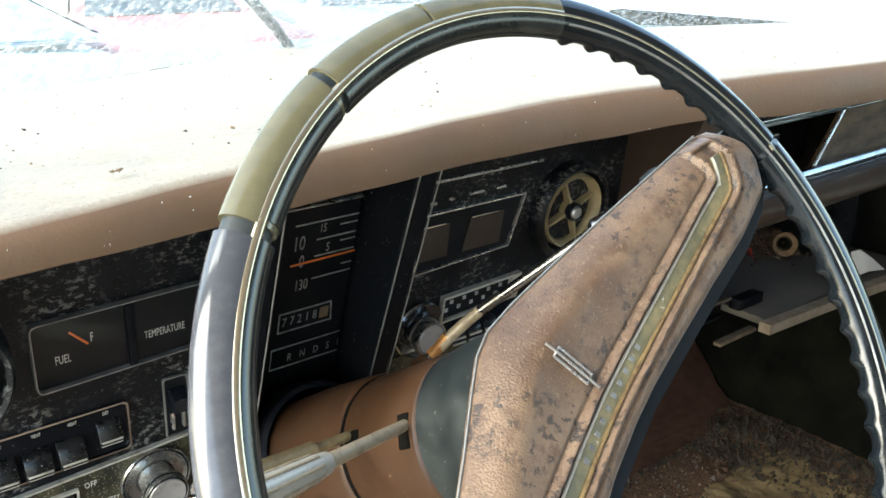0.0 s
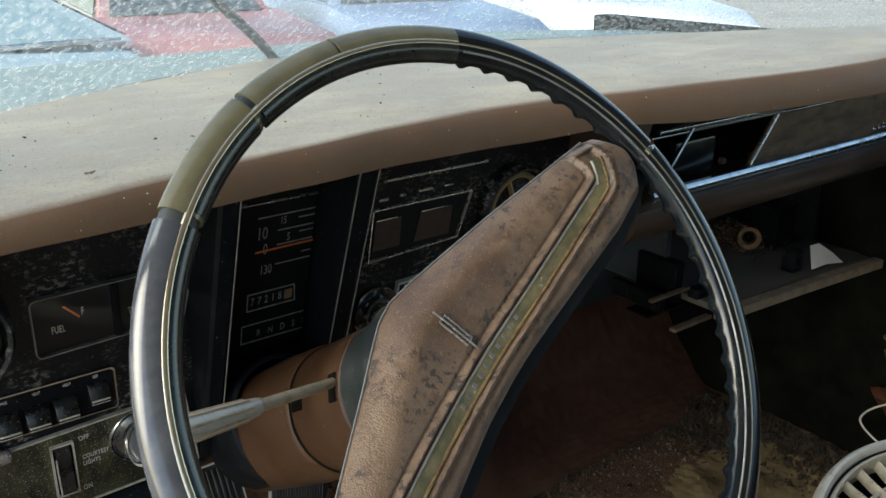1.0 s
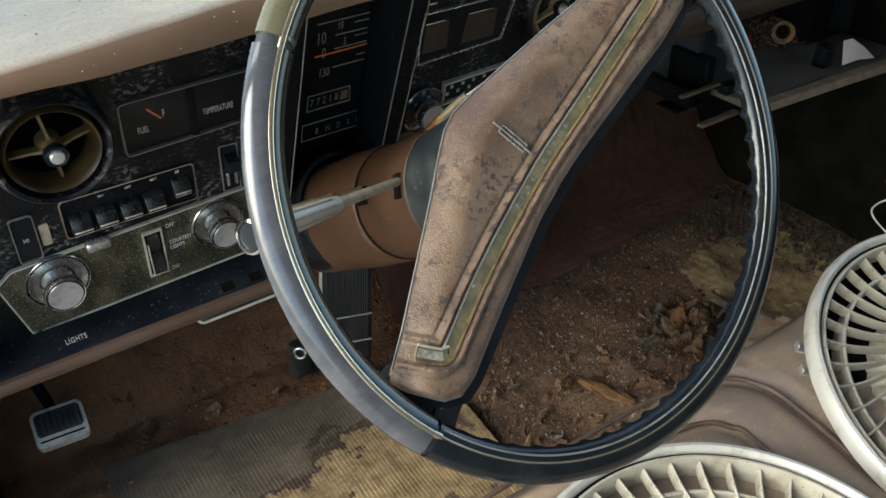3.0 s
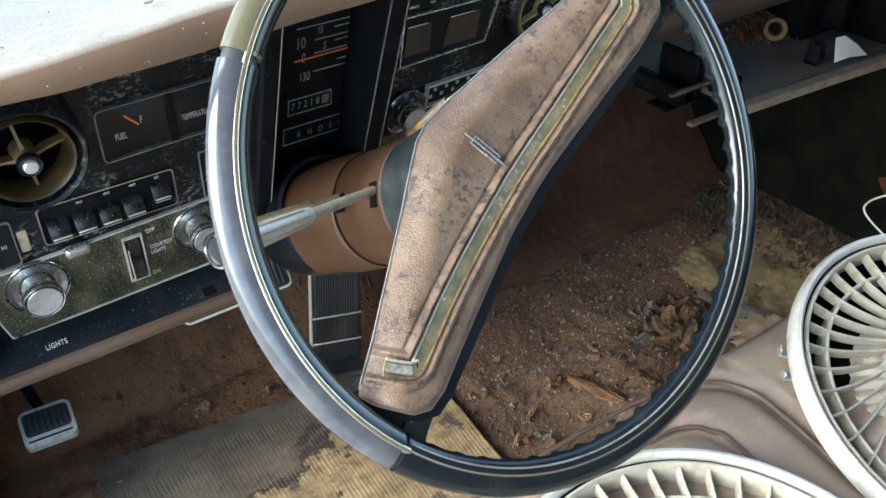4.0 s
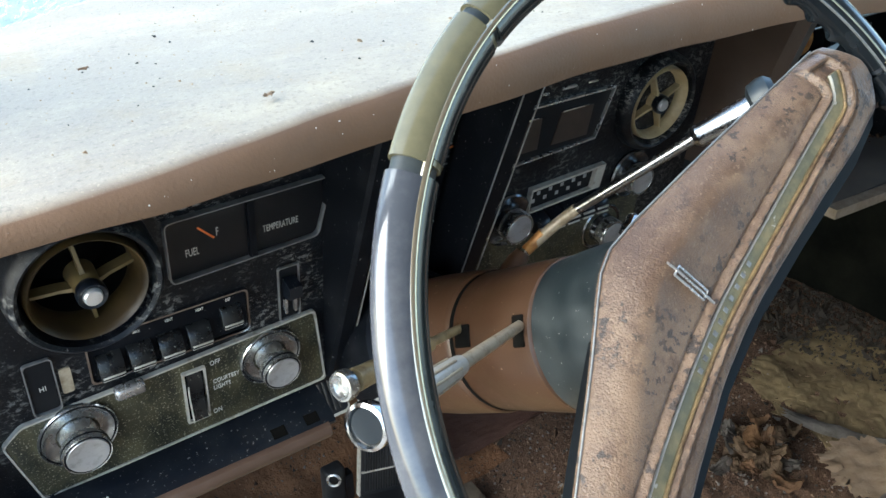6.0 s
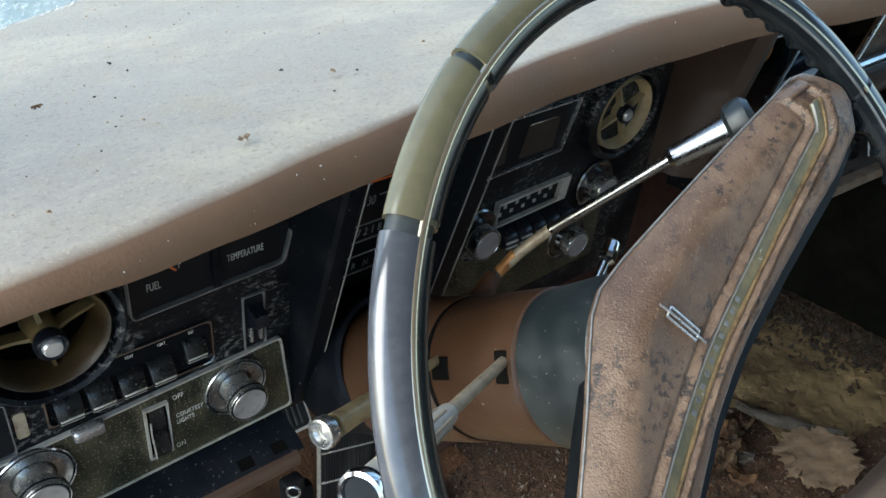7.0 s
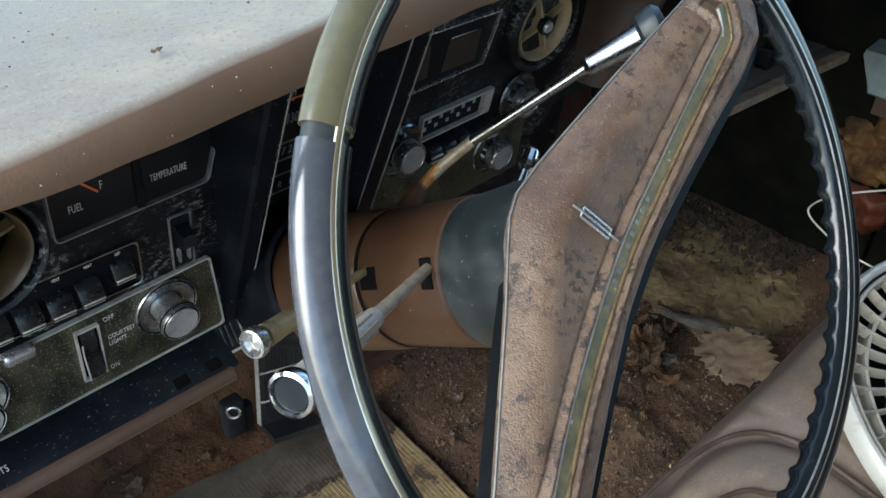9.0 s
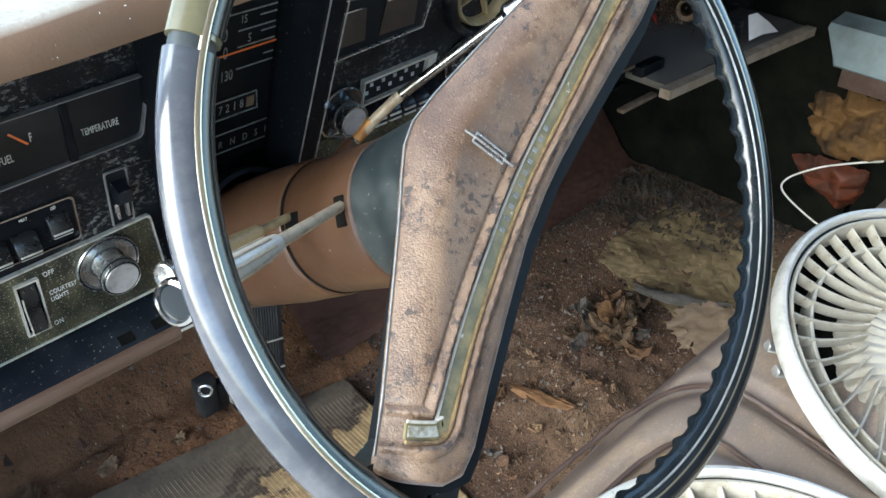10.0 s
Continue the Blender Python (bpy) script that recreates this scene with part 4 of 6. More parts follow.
part("lettering", joined(letters("10", 0.019, -0.0155, 0.0415, 0.0006, 1.0, 0.58), letters("0", 0.017, -0.0115, 0.0235, 0.0006, 1.0, 0.55), letters("130", 0.015, -0.0095, 0.0, 0.0006, 1.0, 0.55), letters("15", 0.011, 0.0045, 0.0520, 0.0006, 1.0, 0.6), letters("5", 0.012, 0.011, 0.0325, 0.0006, 1.0, 0.6)), DIMPRINT, speedo, "white scale numbers")
odo = part("odometer", frame_bar([(-0.026, -0.046), (0.0245, -0.046), (0.0225, -0.0255), (-0.026, -0.0255)], [(-0.0252, -0.0452), (0.0236, -0.0452), (0.0217, -0.0263), (-0.0252, -0.0263)], 0, 0.0012), DIMPRINT, speedo)
part("digits", letters("77218", 0.0130, -0.0065, -0.0358, 0.0006, 1.75, 0.62), DIMPRINT, odo, "odometer digits")
part("last_drum", box(0.0125, 0.0205, -0.0415, -0.0305, 0.0, 0.0006), TANBIT, odo, "pale tenths drum")
gear_scale = part("gear_scale", frame_bar([(-0.030, -0.086), (0.057, -0.086), (0.053, -0.063), (-0.030, -0.063)], [(-0.0292, -0.0852), (0.0561, -0.0852), (0.0522, -0.0638), (-0.0292, -0.0638)], 0, 0.0012), DIMPRINT, speedo)
part("gear_letters", letters("RNDSL", 0.0115, 0.012, -0.0765, 0.0006, 3.1, 0.62), DIMPRINT, gear_scale, "dim gear letters")
sg = part("glass", grid(1, 1, lambda u, v: (-0.066 + 0.101 * u, -0.112 + 0.195 * v, 0.006)), PANE, speedo, "", 38, True)
sg.visible_shadow = False
part("collar", lathe([(0.067, -0.420), (0.0665, -0.370), (0.065, -0.355), (0.062, -0.346), (0.058, -0.344)], 48), BLACK, dashboard, "blue-black collar round the column").matrix_local = STEER @ Matrix.Translation((-0.0125, 0.006, 0)) @ Matrix.Diagonal((0.90, 0.95, 1, 1))

# ---- radio ----
radio = thing("car_radio", on_panel(0.0, 0.775, 0.0), "car radio with a bright dial, keys and round knobs", "radio")
part("slot_trim", joined(*[box(a, b, ph(z) - 0.0012, ph(z) + 0.0012, 0, 0.002, 0.0005) for a, b, z in ((0.426, 0.556, 0.9035), (0.42, 0.432, 0.884), (0.446, 0.452, 0.885), (0.468, 0.486, 0.886), (0.50, 0.512, 0.886))]), DULL, radio, "bright slot trim")
win = part("clock_window", frame_bar([(0.408, ph(0.820)), (0.520, ph(0.825)), (0.537, ph(0.876)), (0.413, ph(0.876))], [(0.4095, ph(0.8215)), (0.519, ph(0.8265)), (0.535, ph(0.8745)), (0.4145, ph(0.8745))], 0, 0.004), DULL, radio)
part("window_face", slab([(0.4095, ph(0.8215)), (0.519, ph(0.8265)), (0.535, ph(0.8745)), (0.4145, ph(0.8745))], 0, 0.0008), GAUGE, win)
for x0, x1, sl in ((0.415, 0.447, 0.003), (0.464, 0.509, 0.008)):
    part("dial", slab([(x0, ph(0.831)), (x1, ph(0.831)), (x1 + sl * 0.4, ph(0.862)), (x0 + sl, ph(0.862))], 0.0008, 0.0018), worn("brown_dial", (0.02, 0.013, 0.01), (0.045, 0.03, 0.022), 30, 0.4, 0.7, (0.3, 0.4)), win)
    part("dial_trim", box(x0 + sl, x1 - 0.004, ph(0.8625), ph(0.8645), 0.001, 0.003, 0.0005), CHROME, win, "bright top strip")
dial = part("tuning_dial", frame_bar([(0.443, ph(0.7635)), (0.537, ph(0.7675)), (0.541, ph(0.793)), (0.445, ph(0.790))], [(0.4445, ph(0.7655)), (0.526, ph(0.7690)), (0.529, ph(0.7905)), (0.4465, ph(0.7875))], 0, 0.006), SATIN, radio, "bright dial frame")
part("dial_face", slab([(0.4445, ph(0.7655)), (0.526, ph(0.7690)), (0.529, ph(0.7905)), (0.4465, ph(0.7875))], 0, 0.001), GAUGE, dial)
part("dial_marks", joined(*[box(0.4500 + 0.0150 * k + 0.006 * j, 0.4540 + 0.0150 * k + 0.006 * j, ph(0.7715 + 0.0075 * j + 0.0006 * k), ph(0.7755 + 0.0075 * j + 0.0006 * k), 0.001, 0.0014) for k in range(5) for j in (0, 1)]), LINE, dial, "small pale dial figures")
for k in range(5):
    kx = 0.458 + 0.0195 * k
    key = part("preset_key", extrude_rows([[(x, ph(0.742), 0.0), (x, ph(0.743), 0.015 - e), (x, ph(0.7455), 0.0175 - e), (x, ph(0.753), 0.0165 - e), (x, ph(0.757), 0.013 - e), (x, ph(0.761), 0.0)] for x, e in ((kx - 0.0085, 0.001), (kx - 0.0073, 0), (kx + 0.0073, 0), (kx + 0.0085, 0.001))], True), BLACKBLUE, radio)
    for q in (0.7435, 0.7490):
        part("key_edge", box(kx - 0.0075, kx + 0.0075, ph(q), ph(q + 0.0022), 0.0160, 0.0185, 0.0006, 1), SATIN, key, "bright key edge")


def radio_knob(x, z, s, parent):
    o = part("knob", lathe([(0.0275 * s, 0.0), (0.0285 * s, 0.003), (0.027 * s, 0.0045), (0.024 * s, 0.003), (0.0180 * s, 0.002), (0.0150 * s, 0.010)], 44), SKIRT, parent, "dull chrome knob skirt")
    o.matrix_local = Matrix.Translation((x, ph(z), 0))
    part("knob_cap", lathe([(0.0150 * s, 0.008), (0.0170 * s, 0.0095), (0.0174 * s, 0.0195), (0.0165 * s, 0.0215), (0.0148 * s, 0.0215), (0.0140 * s, 0.020)], 44), KNOBM, o, "dull chrome cap")
    part("cap_face", lathe([(0.0142 * s, 0.0205), (0.0136 * s, 0.0215), (0.0001, 0.0212)], 44), SPUN, o, "spun aluminium face")


radio_knob(0.421, 0.7625, 0.98, radio)
radio_knob(0.555, 0.712, 0.95, radio)
radio_knob(0.584, 0.768, 0.95, radio)


# ---- steering column ----
AXIS = Matrix.Translation((-0.0125, -0.002, 0)) @ Matrix.Diagonal((0.86, 0.95, 1, 1))
BELLAXIS = Matrix.Translation((-0.0165, -0.002, 0)) @ Matrix.Diagonal((0.78, 0.93, 1, 1))
column = thing("steering_column", STEER, "brown painted steering column with levers", "steering column")
part("jacket", lathe([(0.0001, -0.126), (0.050, -0.126), (0.0545, -0.129), (0.0548, -0.134), (0.0548, -0.222), (0.0535, -0.224)], 64), COLUMN, column, "brown painted upper jacket").matrix_local = AXIS
part("lower_jacket", lathe([(0.0530, -0.2225), (0.0565, -0.226), (0.0575, -0.232), (0.060, -0.29), (0.060, -0.43)], 64), COLUMN, column, "brown painted lower jacket").matrix_local = AXIS
part("bell", lathe([(0.040, -0.050), (0.056, -0.052), (0.0605, -0.058), (0.0600, -0.080), (0.0575, -0.105), (0.0555, -0.1235), (0.052, -0.1255), (0.03, -0.1255)], 64), HUB, column, "grey-black plastic bell behind the wheel").matrix_local = BELLAXIS


def slot(a, w, h, d):
    """A dark block for an opening in the column's skin, its inner shade as colour, at a degrees round it."""
    return box(-h / 2, h / 2, -d / 2, d / 2, -0.004, 0.0006, 0.001, 1, Matrix.Rotation(radians(a), 4, "Z") @ Matrix.Translation((0.0552, 0, w)) @ Matrix.Rotation(radians(90), 4, "Y"))


part("groove", lathe([(0.0552, -0.2205), (0.0556, -0.2225), (0.0556, -0.2250), (0.0552, -0.2265)], 64), DARK, column).matrix_local = AXIS
part("lever_slot", slot(160, -0.139, 0.012, 0.022), DARK, column).matrix_local = AXIS
part("lever_slot", slot(160, -0.208, 0.020, 0.017), DARK, column).matrix_local = AXIS
signal = thing("turn_signal_lever", STEER, "pitted chrome turn signal lever with a round black-centred end", "lever")
A, B = Vector((-0.045, 0.019, -0.142)), Vector((-0.207, 0.019, -0.053))
d = (B - A).normalized()
part("rod", tube([A, A + d * 0.098], [0.0034, 0.0043], 14), LEVER, signal, "pitted metal rod")
part("grip", tube([A + d * 0.094, A + d * 0.095, A + d * 0.104, A + d * 0.17, A + d * 0.180], [0.0040, 0.0058, 0.0066, 0.0086, 0.0092], 20), SATIN, signal, "fluted chrome grip")
for k in range(8):
    s = d.cross(Vector((0, 1, 0))).normalized()
    w = s.cross(d).normalized()
    o = s * math.cos(k * math.pi / 4) + w * math.sin(k * math.pi / 4)
    part("flute", tube([A + d * 0.105 + o * 0.0066, A + d * 0.168 + o * 0.0085], 0.0009, 6), LEVER, signal)
Q = d.to_track_quat("Z", "Y").to_matrix().to_4x4()
part("end_ring", lathe([(0.0088, -0.004), (0.0110, -0.003), (0.0121, 0.001), (0.0117, 0.004), (0.0100, 0.005), (0.0091, 0.003), (0.0091, 0.0)], 32), CHROME, signal, "bright end ring").matrix_local = Matrix.Translation(B) @ Q
part("end_cap", disc(0.0094, 0.0, 0.0028, 28), RIMBLACK, signal, "black end cap").matrix_local = Matrix.Translation(B) @ Q
tilt_lever = thing("tilt_lever", STEER, "short chrome tilt lever with a flared end", "lever")
A, B = Vector((-0.045, 0.021, -0.214)), Vector((-0.165, 0.022, -0.171))
d = (B - A).normalized()
part("rod", tube([A, A + d * 0.045], [0.003, 0.0035], 12), BRASS, tilt_lever)
part("grip", tube([A + d * 0.044, A + d * 0.046, A + d * 0.112, A + d * 0.120], [0.004, 0.0058, 0.0074, 0.0078], 18), BRASS, tilt_lever, "tapered metal grip")
T = Matrix.Translation(B) @ d.to_track_quat("Z", "Y").to_matrix().to_4x4()
part("end_knob", lathe([(0.0070, -0.004), (0.0094, -0.002), (0.0101, 0.0025), (0.0092, 0.0052), (0.0078, 0.0056), (0.0068, 0.0040)], 28), KNOBM, tilt_lever, "flared metal end").matrix_local = T
part("end_recess", lathe([(0.0070, 0.0042), (0.0050, 0.0022), (0.0020, 0.0030), (0.0001, 0.0034)], 24), KNOBM, tilt_lever, "steel recess in the end").matrix_local = T
GEARROD = worn("aged_rod_metal", (0.33, 0.335, 0.34), (0.19, 0.185, 0.17), 70, 0.45, 0.7, (0.24, 0.38), metal=1.0)
gear = thing("gear_lever", STEER, "long bent chrome gear lever with a grey knob", "gear lever")
path = catmull([(0.050, 0.049, -0.262), (0.063, 0.056, -0.255), (0.081, 0.069, -0.228), (0.104, 0.081, -0.185), (0.139, 0.097, -0.126)], 8)
part("rod", tube(path, 0.0043, 14), GEARROD, gear, "bent chrome rod")
part("socket", tube([(0.024, 0.028, -0.272), (0.046, 0.046, -0.264), (0.053, 0.0515, -0.2605)], [0.010, 0.0085, 0.0065], 16), COLUMN, gear, "brown painted socket of the rod")
part("worn_base", tube(catmull([(0.063, 0.056, -0.255), (0.074, 0.064, -0.240), (0.086, 0.0725, -0.2185)], 8), 0.00465, 14), LEVER, gear, "rod end worn to a pale cream")
part("rust", tube(catmull([(0.055, 0.052, -0.259), (0.063, 0.0565, -0.2545), (0.069, 0.062, -0.247)], 5), 0.0048, 12), CORE, gear, "rusty base of the rod")
d = (Vector((0.174, 0.106, -0.076)) - Vector((0.139, 0.097, -0.126))).normalized()
E0 = Vector((0.139, 0.097, -0.126))
part("sleeve", tube([E0 - d * 0.004, E0, E0 + d * 0.004, E0 + d * 0.045], [0.0060, 0.0090, 0.0084, 0.0112], 18), GEARROD, gear, "bright sleeve")
part("knob", lathe([(0.009, -0.012), (0.0165, -0.008), (0.0185, 0.0), (0.0180, 0.005), (0.014, 0.009), (0.0001, 0.010)], 28), HUB, gear, "faded grey knob").matrix_local = Matrix.Translation(E0 + d * 0.052) @ d.to_track_quat("Z", "Y").to_matrix().to_4x4()
hazard = thing("hazard_knob", STEER, "small bright hazard flasher knob on the column", "knob")
part("stem", tube([(0.040, 0.030, -0.146), (0.062, 0.046, -0.146)], 0.004, 12), CHROME, hazard)
part("head", tube([(0.060, 0.0445, -0.146), (0.062, 0.0460, -0.146), (0.073, 0.0545, -0.146), (0.075, 0.0562, -0.146)], [0.004, 0.0066, 0.0066, 0.0045], 8), CHROME, hazard)

# ---- steering wheel ----
wheel = thing("steering_wheel", STEER, "old steering wheel with cracked rim and brown padded bar", "steering wheel")
RC, RW, RR, RA = 0.2091, -0.0066, 0.0125, 0.0088


def rim_profile(s=1.0, n=28):
    return [(RC + RR * s * math.cos(2 * math.pi * k / n), RW + RA * s * math.sin(2 * math.pi * k / n)) for k in range(n)]


def grips(k, t, r, z):
    a = 2 * math.pi * k / 28
    back = max(0.0, -math.cos(a - radians(48))) ** 4
    wave = abs(math.cos(t * 31)) ** 5
    return r - 0.0026 * back * wave, z - 0.0020 * back * wave


def rim_piece(a0, a1, material, label, ripple=None):
    return part("rim_cover", lathe(rim_profile(), max(8, int((a1 - a0) * (4 if ripple else 0.8))), True, a0, a1, ripple), material, wheel, label)


rim_piece(145.6, 219.4, RIMGREY, "faded grey rim cover")
rim_piece(123.4, 143.8, RIMOLIVE, "yellowed rim cover")
rim_piece(103.4, 122.0, RIMOLIVE, "yellowed rim cover")
rim_piece(78.0, 102.7, RIMOLIVE, "yellowed rim cover")
rim_piece(30.6, 78.0, RIMBLACK, "blue-black rim cover with finger grips", grips)
rim_piece(-139.6, 29.4, RIMBLACK, "blue-black rim cover with finger grips", grips)
for a0, a1 in ((143.8, 145.6), (122.0, 123.4), (102.7, 103.4), (219.4, 220.4)):
    part("crack", lathe(rim_profile(0.86), 4, True, a0, a1), HUB, wheel, "dark crack in the rim")
part("rim_core", lathe(rim_profile(0.72), 160, True), RIMGREY, wheel, "dark rim core")
for a0, a1, w in ((78.0, 221.0, 0.85), (-139.0, 78.0, 0.62)):
    part("bright_ring", lathe([(0.2065 + 0.0030 * w * math.cos(2 * math.pi * k / 12), 0.0006 + 0.0024 * w * math.sin(2 * math.pi * k / 12)) for k in range(12)], int((a1 - a0) * 0.6), True, a0, a1), BRIGHT, wheel, "bright metal ring in the rim")
part("seam_line", tube([(0.2014 * math.cos(radians(a)), 0.2014 * math.sin(radians(a)), 0.0003) for a in range(-139, 79, 2)], 0.0008, 6), TRIMGREY, wheel, "thin grey seam line")


def inner_profile(n=9):
    """The strip inside the bright ring, a little proud of the rim."""
    out = [(RC + 1.05 * RR * math.cos(radians(a)), RW + 1.05 * RA * math.sin(radians(a))) for a in [104 + 92 * k / (n - 1) for k in range(n)]]
    return out + [(RC + 0.7 * RR * math.cos(radians(a)), RW + 0.7 * RA * math.sin(radians(a))) for a in (196, 150, 104)]


for a0, a1 in ((78.0, 122.2), (124.2, 143.0), (145.4, 219.4)):
    part("inner_strip", lathe(inner_profile(), int((a1 - a0) * 0.8), True, a0, a1), RIMINNER, wheel, "dark inner strip of the rim")

BAR = Matrix.Rotation(radians(35), 4, "Z")
TOPB = [(-0.193, 0.0150), (-0.1915, 0.0180), (-0.185, 0.0205), (-0.157, 0.0275), (-0.1164, 0.0388), (-0.0727, 0.0512), (-0.038, 0.0612), (-0.020, 0.0660), (-0.004, 0.0672), (0.018, 0.0635), (0.06, 0.0540), (0.0942, 0.0460), (0.150, 0.0315), (0.184, 0.0225), (0.194, 0.0170), (0.199, 0.008)]
BOTB = [(-0.193, 0.0130), (-0.1905, 0.0020), (-0.1835, -0.0190), (-0.174, -0.0285), (-0.158, -0.0315), (-0.08, -0.0285), (-0.03, -0.0262), (0.02, -0.0270), (0.08, -0.0315), (0.147, -0.0360), (0.178, -0.0335), (0.192, -0.023), (0.199, 0.002)]


def line_at(a, table):
    for (x0, y0), (x1, y1) in zip(table, table[1:]):
        if a <= x1:
            return y0 + (y1 - y0) * (a - x0) / (x1 - x0)
    return table[-1][1]


def dish(a):
    return -0.003 - 0.021 * (1 - min(1.0, (abs(a) / 0.175) ** 1.6))


CHANNEL = [(-0.1695, 0.0195), (-0.1668, 0.0125), (-0.1632, 0.0045), (-0.1612, 0.0012), (-0.1585, -0.0004), (-0.152, -0.0008), (-0.105, 0.0008), (-0.05, 0.0003), (0.0, -0.0008), (0.065, -0.0030), (0.137, -0.0030), (0.1555, -0.0026), (0.1590, -0.0010), (0.1620, 0.0020), (0.1665, 0.0085), (0.1685, 0.0130)]
CH3 = catmull([(a, b, 0) for a, b in CHANNEL], 6)


def off_channel(a, b):
    best = 1.0
    last = len(CH3) - 2
    for i, (p, q) in enumerate(zip(CH3, CH3[1:])):
        dx, dy = q.x - p.x, q.y - p.y
        L = math.hypot(dx, dy)
        if L == 0:
            continue
        along, aside = ((a - p.x) * dx + (b - p.y) * dy) / L, abs((a - p.x) * dy - (b - p.y) * dx) / L
        if (i == 0 and along < 0) or (i == last and along > L):
            best = min(best, max(aside, -along if along < 0 else along - L))
        else:
            t = max(0.0, min(L, along)) / L
            best = min(best, math.hypot(a - p.x - t * dx, b - p.y - t * dy))
    return best


def pad_surface():
    rows = []
    for i in range(281):
        a = -0.193 + 0.392 * i / 280
        t, b0 = line_at(a, TOPB), line_at(a, BOTB)
        row = [(a, b0, dish(a) - 0.020)]
        for j in range(81):
            s = j / 80
            s = s + 0.35 * (0.5 - 0.5 * math.cos(math.pi * s) - s)
            b = b0 + (t - b0) * s
            e = min(b - b0, t - b)
            end = min(a + 0.193, 0.199 - a)
            drop = 0.015 * max(0.0, 1 - (t - b) / 0.024) ** 2.0 + 0.010 * max(0.0, 1 - (b - b0) / 0.011) ** 2.2 + 0.005 * max(0.0, 1 - end / 0.006) ** 2 + (0.012 * max(0.0, (b - 0.045) / 0.03) ** 1.5)
            c = off_channel(a, b)
            ridge = 0.0030 * math.exp(-((c - 0.0090) / 0.0018) ** 2) - 0.0020 * (1 if c < 0.0062 else max(0.0, 1 - (c - 0.0062) / 0.0015)) - 0.0014 * math.exp(-((c - 0.0128) / 0.0011) ** 2)
            lump = 0.0006 * noise.noise(Vector((a * 60, b * 60, 0)))
            row.append((a, b, dish(a) - drop + ridge + lump))
        row.append((a, t, dish(a) - 0.020 - 0.012 * max(0.0, (t - 0.045) / 0.03) ** 1.5))
        rows.append(row)
    return extrude_rows(rows, True)


part("pad", pad_surface(), LEATHER, wheel, "cracked brown padded bar cover", 70).matrix_local = BAR


def ribbon(pts, half, lift, material, name, label):
    rows = []
    P = [Vector(p) for p in pts]
    for i, p in enumerate(P):
        t = (P[min(i + 1, len(P) - 1)] - P[max(i - 1, 0)]).normalized()
        s = Vector((-t.y, t.x, 0))
        z = dish(p.x) + lift
        rows.append([(p + s * half).to_tuple()[:2] + (z - 0.002,), (p + s * half).to_tuple()[:2] + (z,), (p - s * half).to_tuple()[:2] + (z,), (p - s * half).to_tuple()[:2] + (z - 0.002,)])
    o = part(name, extrude_rows(rows, True), material, wheel, label)
    o.matrix_local = BAR
    return o


strip = ribbon(CH3, 0.0040, -0.0006, STRIPGOLD, "strip", "tarnished metal strip")


def beside(d, i0=0, i1=None):
    """The channel's line shifted sideways by d."""
    out = []
    for i, p in enumerate(CH3):
        t = (CH3[min(i + 1, len(CH3) - 1)] - CH3[max(i - 1, 0)]).normalized()
        out.append((p.x - t.y * d, p.y + t.x * d, dish(p.x) - 0.0003))
    return out[i0:i1]


part("strip_edge", tube(beside(0.0047), 0.0009, 6), SATIN, strip, "thin bright edge")
part("gilt_edge", tube(beside(-0.0052), [0.0012 + 0.0005 * noise.noise(Vector((i * 0.7, 3, 1))) for i in range(len(CH3))], 8), GOLDEDGE, strip, "worn gilt edge")
ribbon(CH3[1:19], 0.0027, -0.0003, TIPGREY, "strip_tip", "bare silver end of the strip")
for k in range(10):
    a = -0.040 + 0.0082 * k
    part("raised_mark", box(a, a + 0.0030, -0.0026 - 0.02 * a, 0.0008 - 0.02 * a, dish(a) - 0.001, dish(a) + 0.0001, 0.0003, 1), TRIMGREY, strip, "small raised bar")
part("pad_edge", tube([(a, b + 0.0008, dish(a) - 0.0165 - 0.012 * max(0.0, (b - 0.045) / 0.03) ** 1.5) for a, b in TOPB[2:-2]], 0.0007, 6), TRIMGREY, wheel, "thin grey edge trim").matrix_local = BAR
badge = part("badge", joined(*[tube(p, 0.0008, 6) for p in (
    [(-0.005, 0.041, -0.0225), (0.001, 0.041, -0.0225), (0.001, 0.018, -0.0212), (-0.005, 0.018, -0.0212), (-0.005, 0.041, -0.0225)],
    [(-0.002, 0.048, -0.0235), (-0.002, 0.041, -0.0222), (-0.002, 0.011, -0.0208)])]), DULL, wheel, "small bright badge")
badge.matrix_local = BAR
for k in range(30):
    a = -0.168 + 0.345 * k / 29
    b = line_at(a, BOTB) + 0.0130
    part("stitch", tube([(a - 0.0022, b, dish(a) - 0.0018), (a, b, dish(a) - 0.0008), (a + 0.0022, b, dish(a) - 0.0018)], 0.0005, 5), PIPE, wheel).matrix_local = BAR


def spoke_outline():
    t = [(a, b - 0.009) for a, b in TOPB[1:-1]]
    b = [(a, b - 0.0085) for a, b in BOTB[1:-1]]
    return [(-0.217, 0.030), (-0.203, 0.024)] + t + [(0.205, 0.004), (0.219, 0.002), (0.2225, -0.020), (0.2155, -0.048)] + b[::-1] + [(-0.2125, -0.048), (-0.2215, -0.015)]


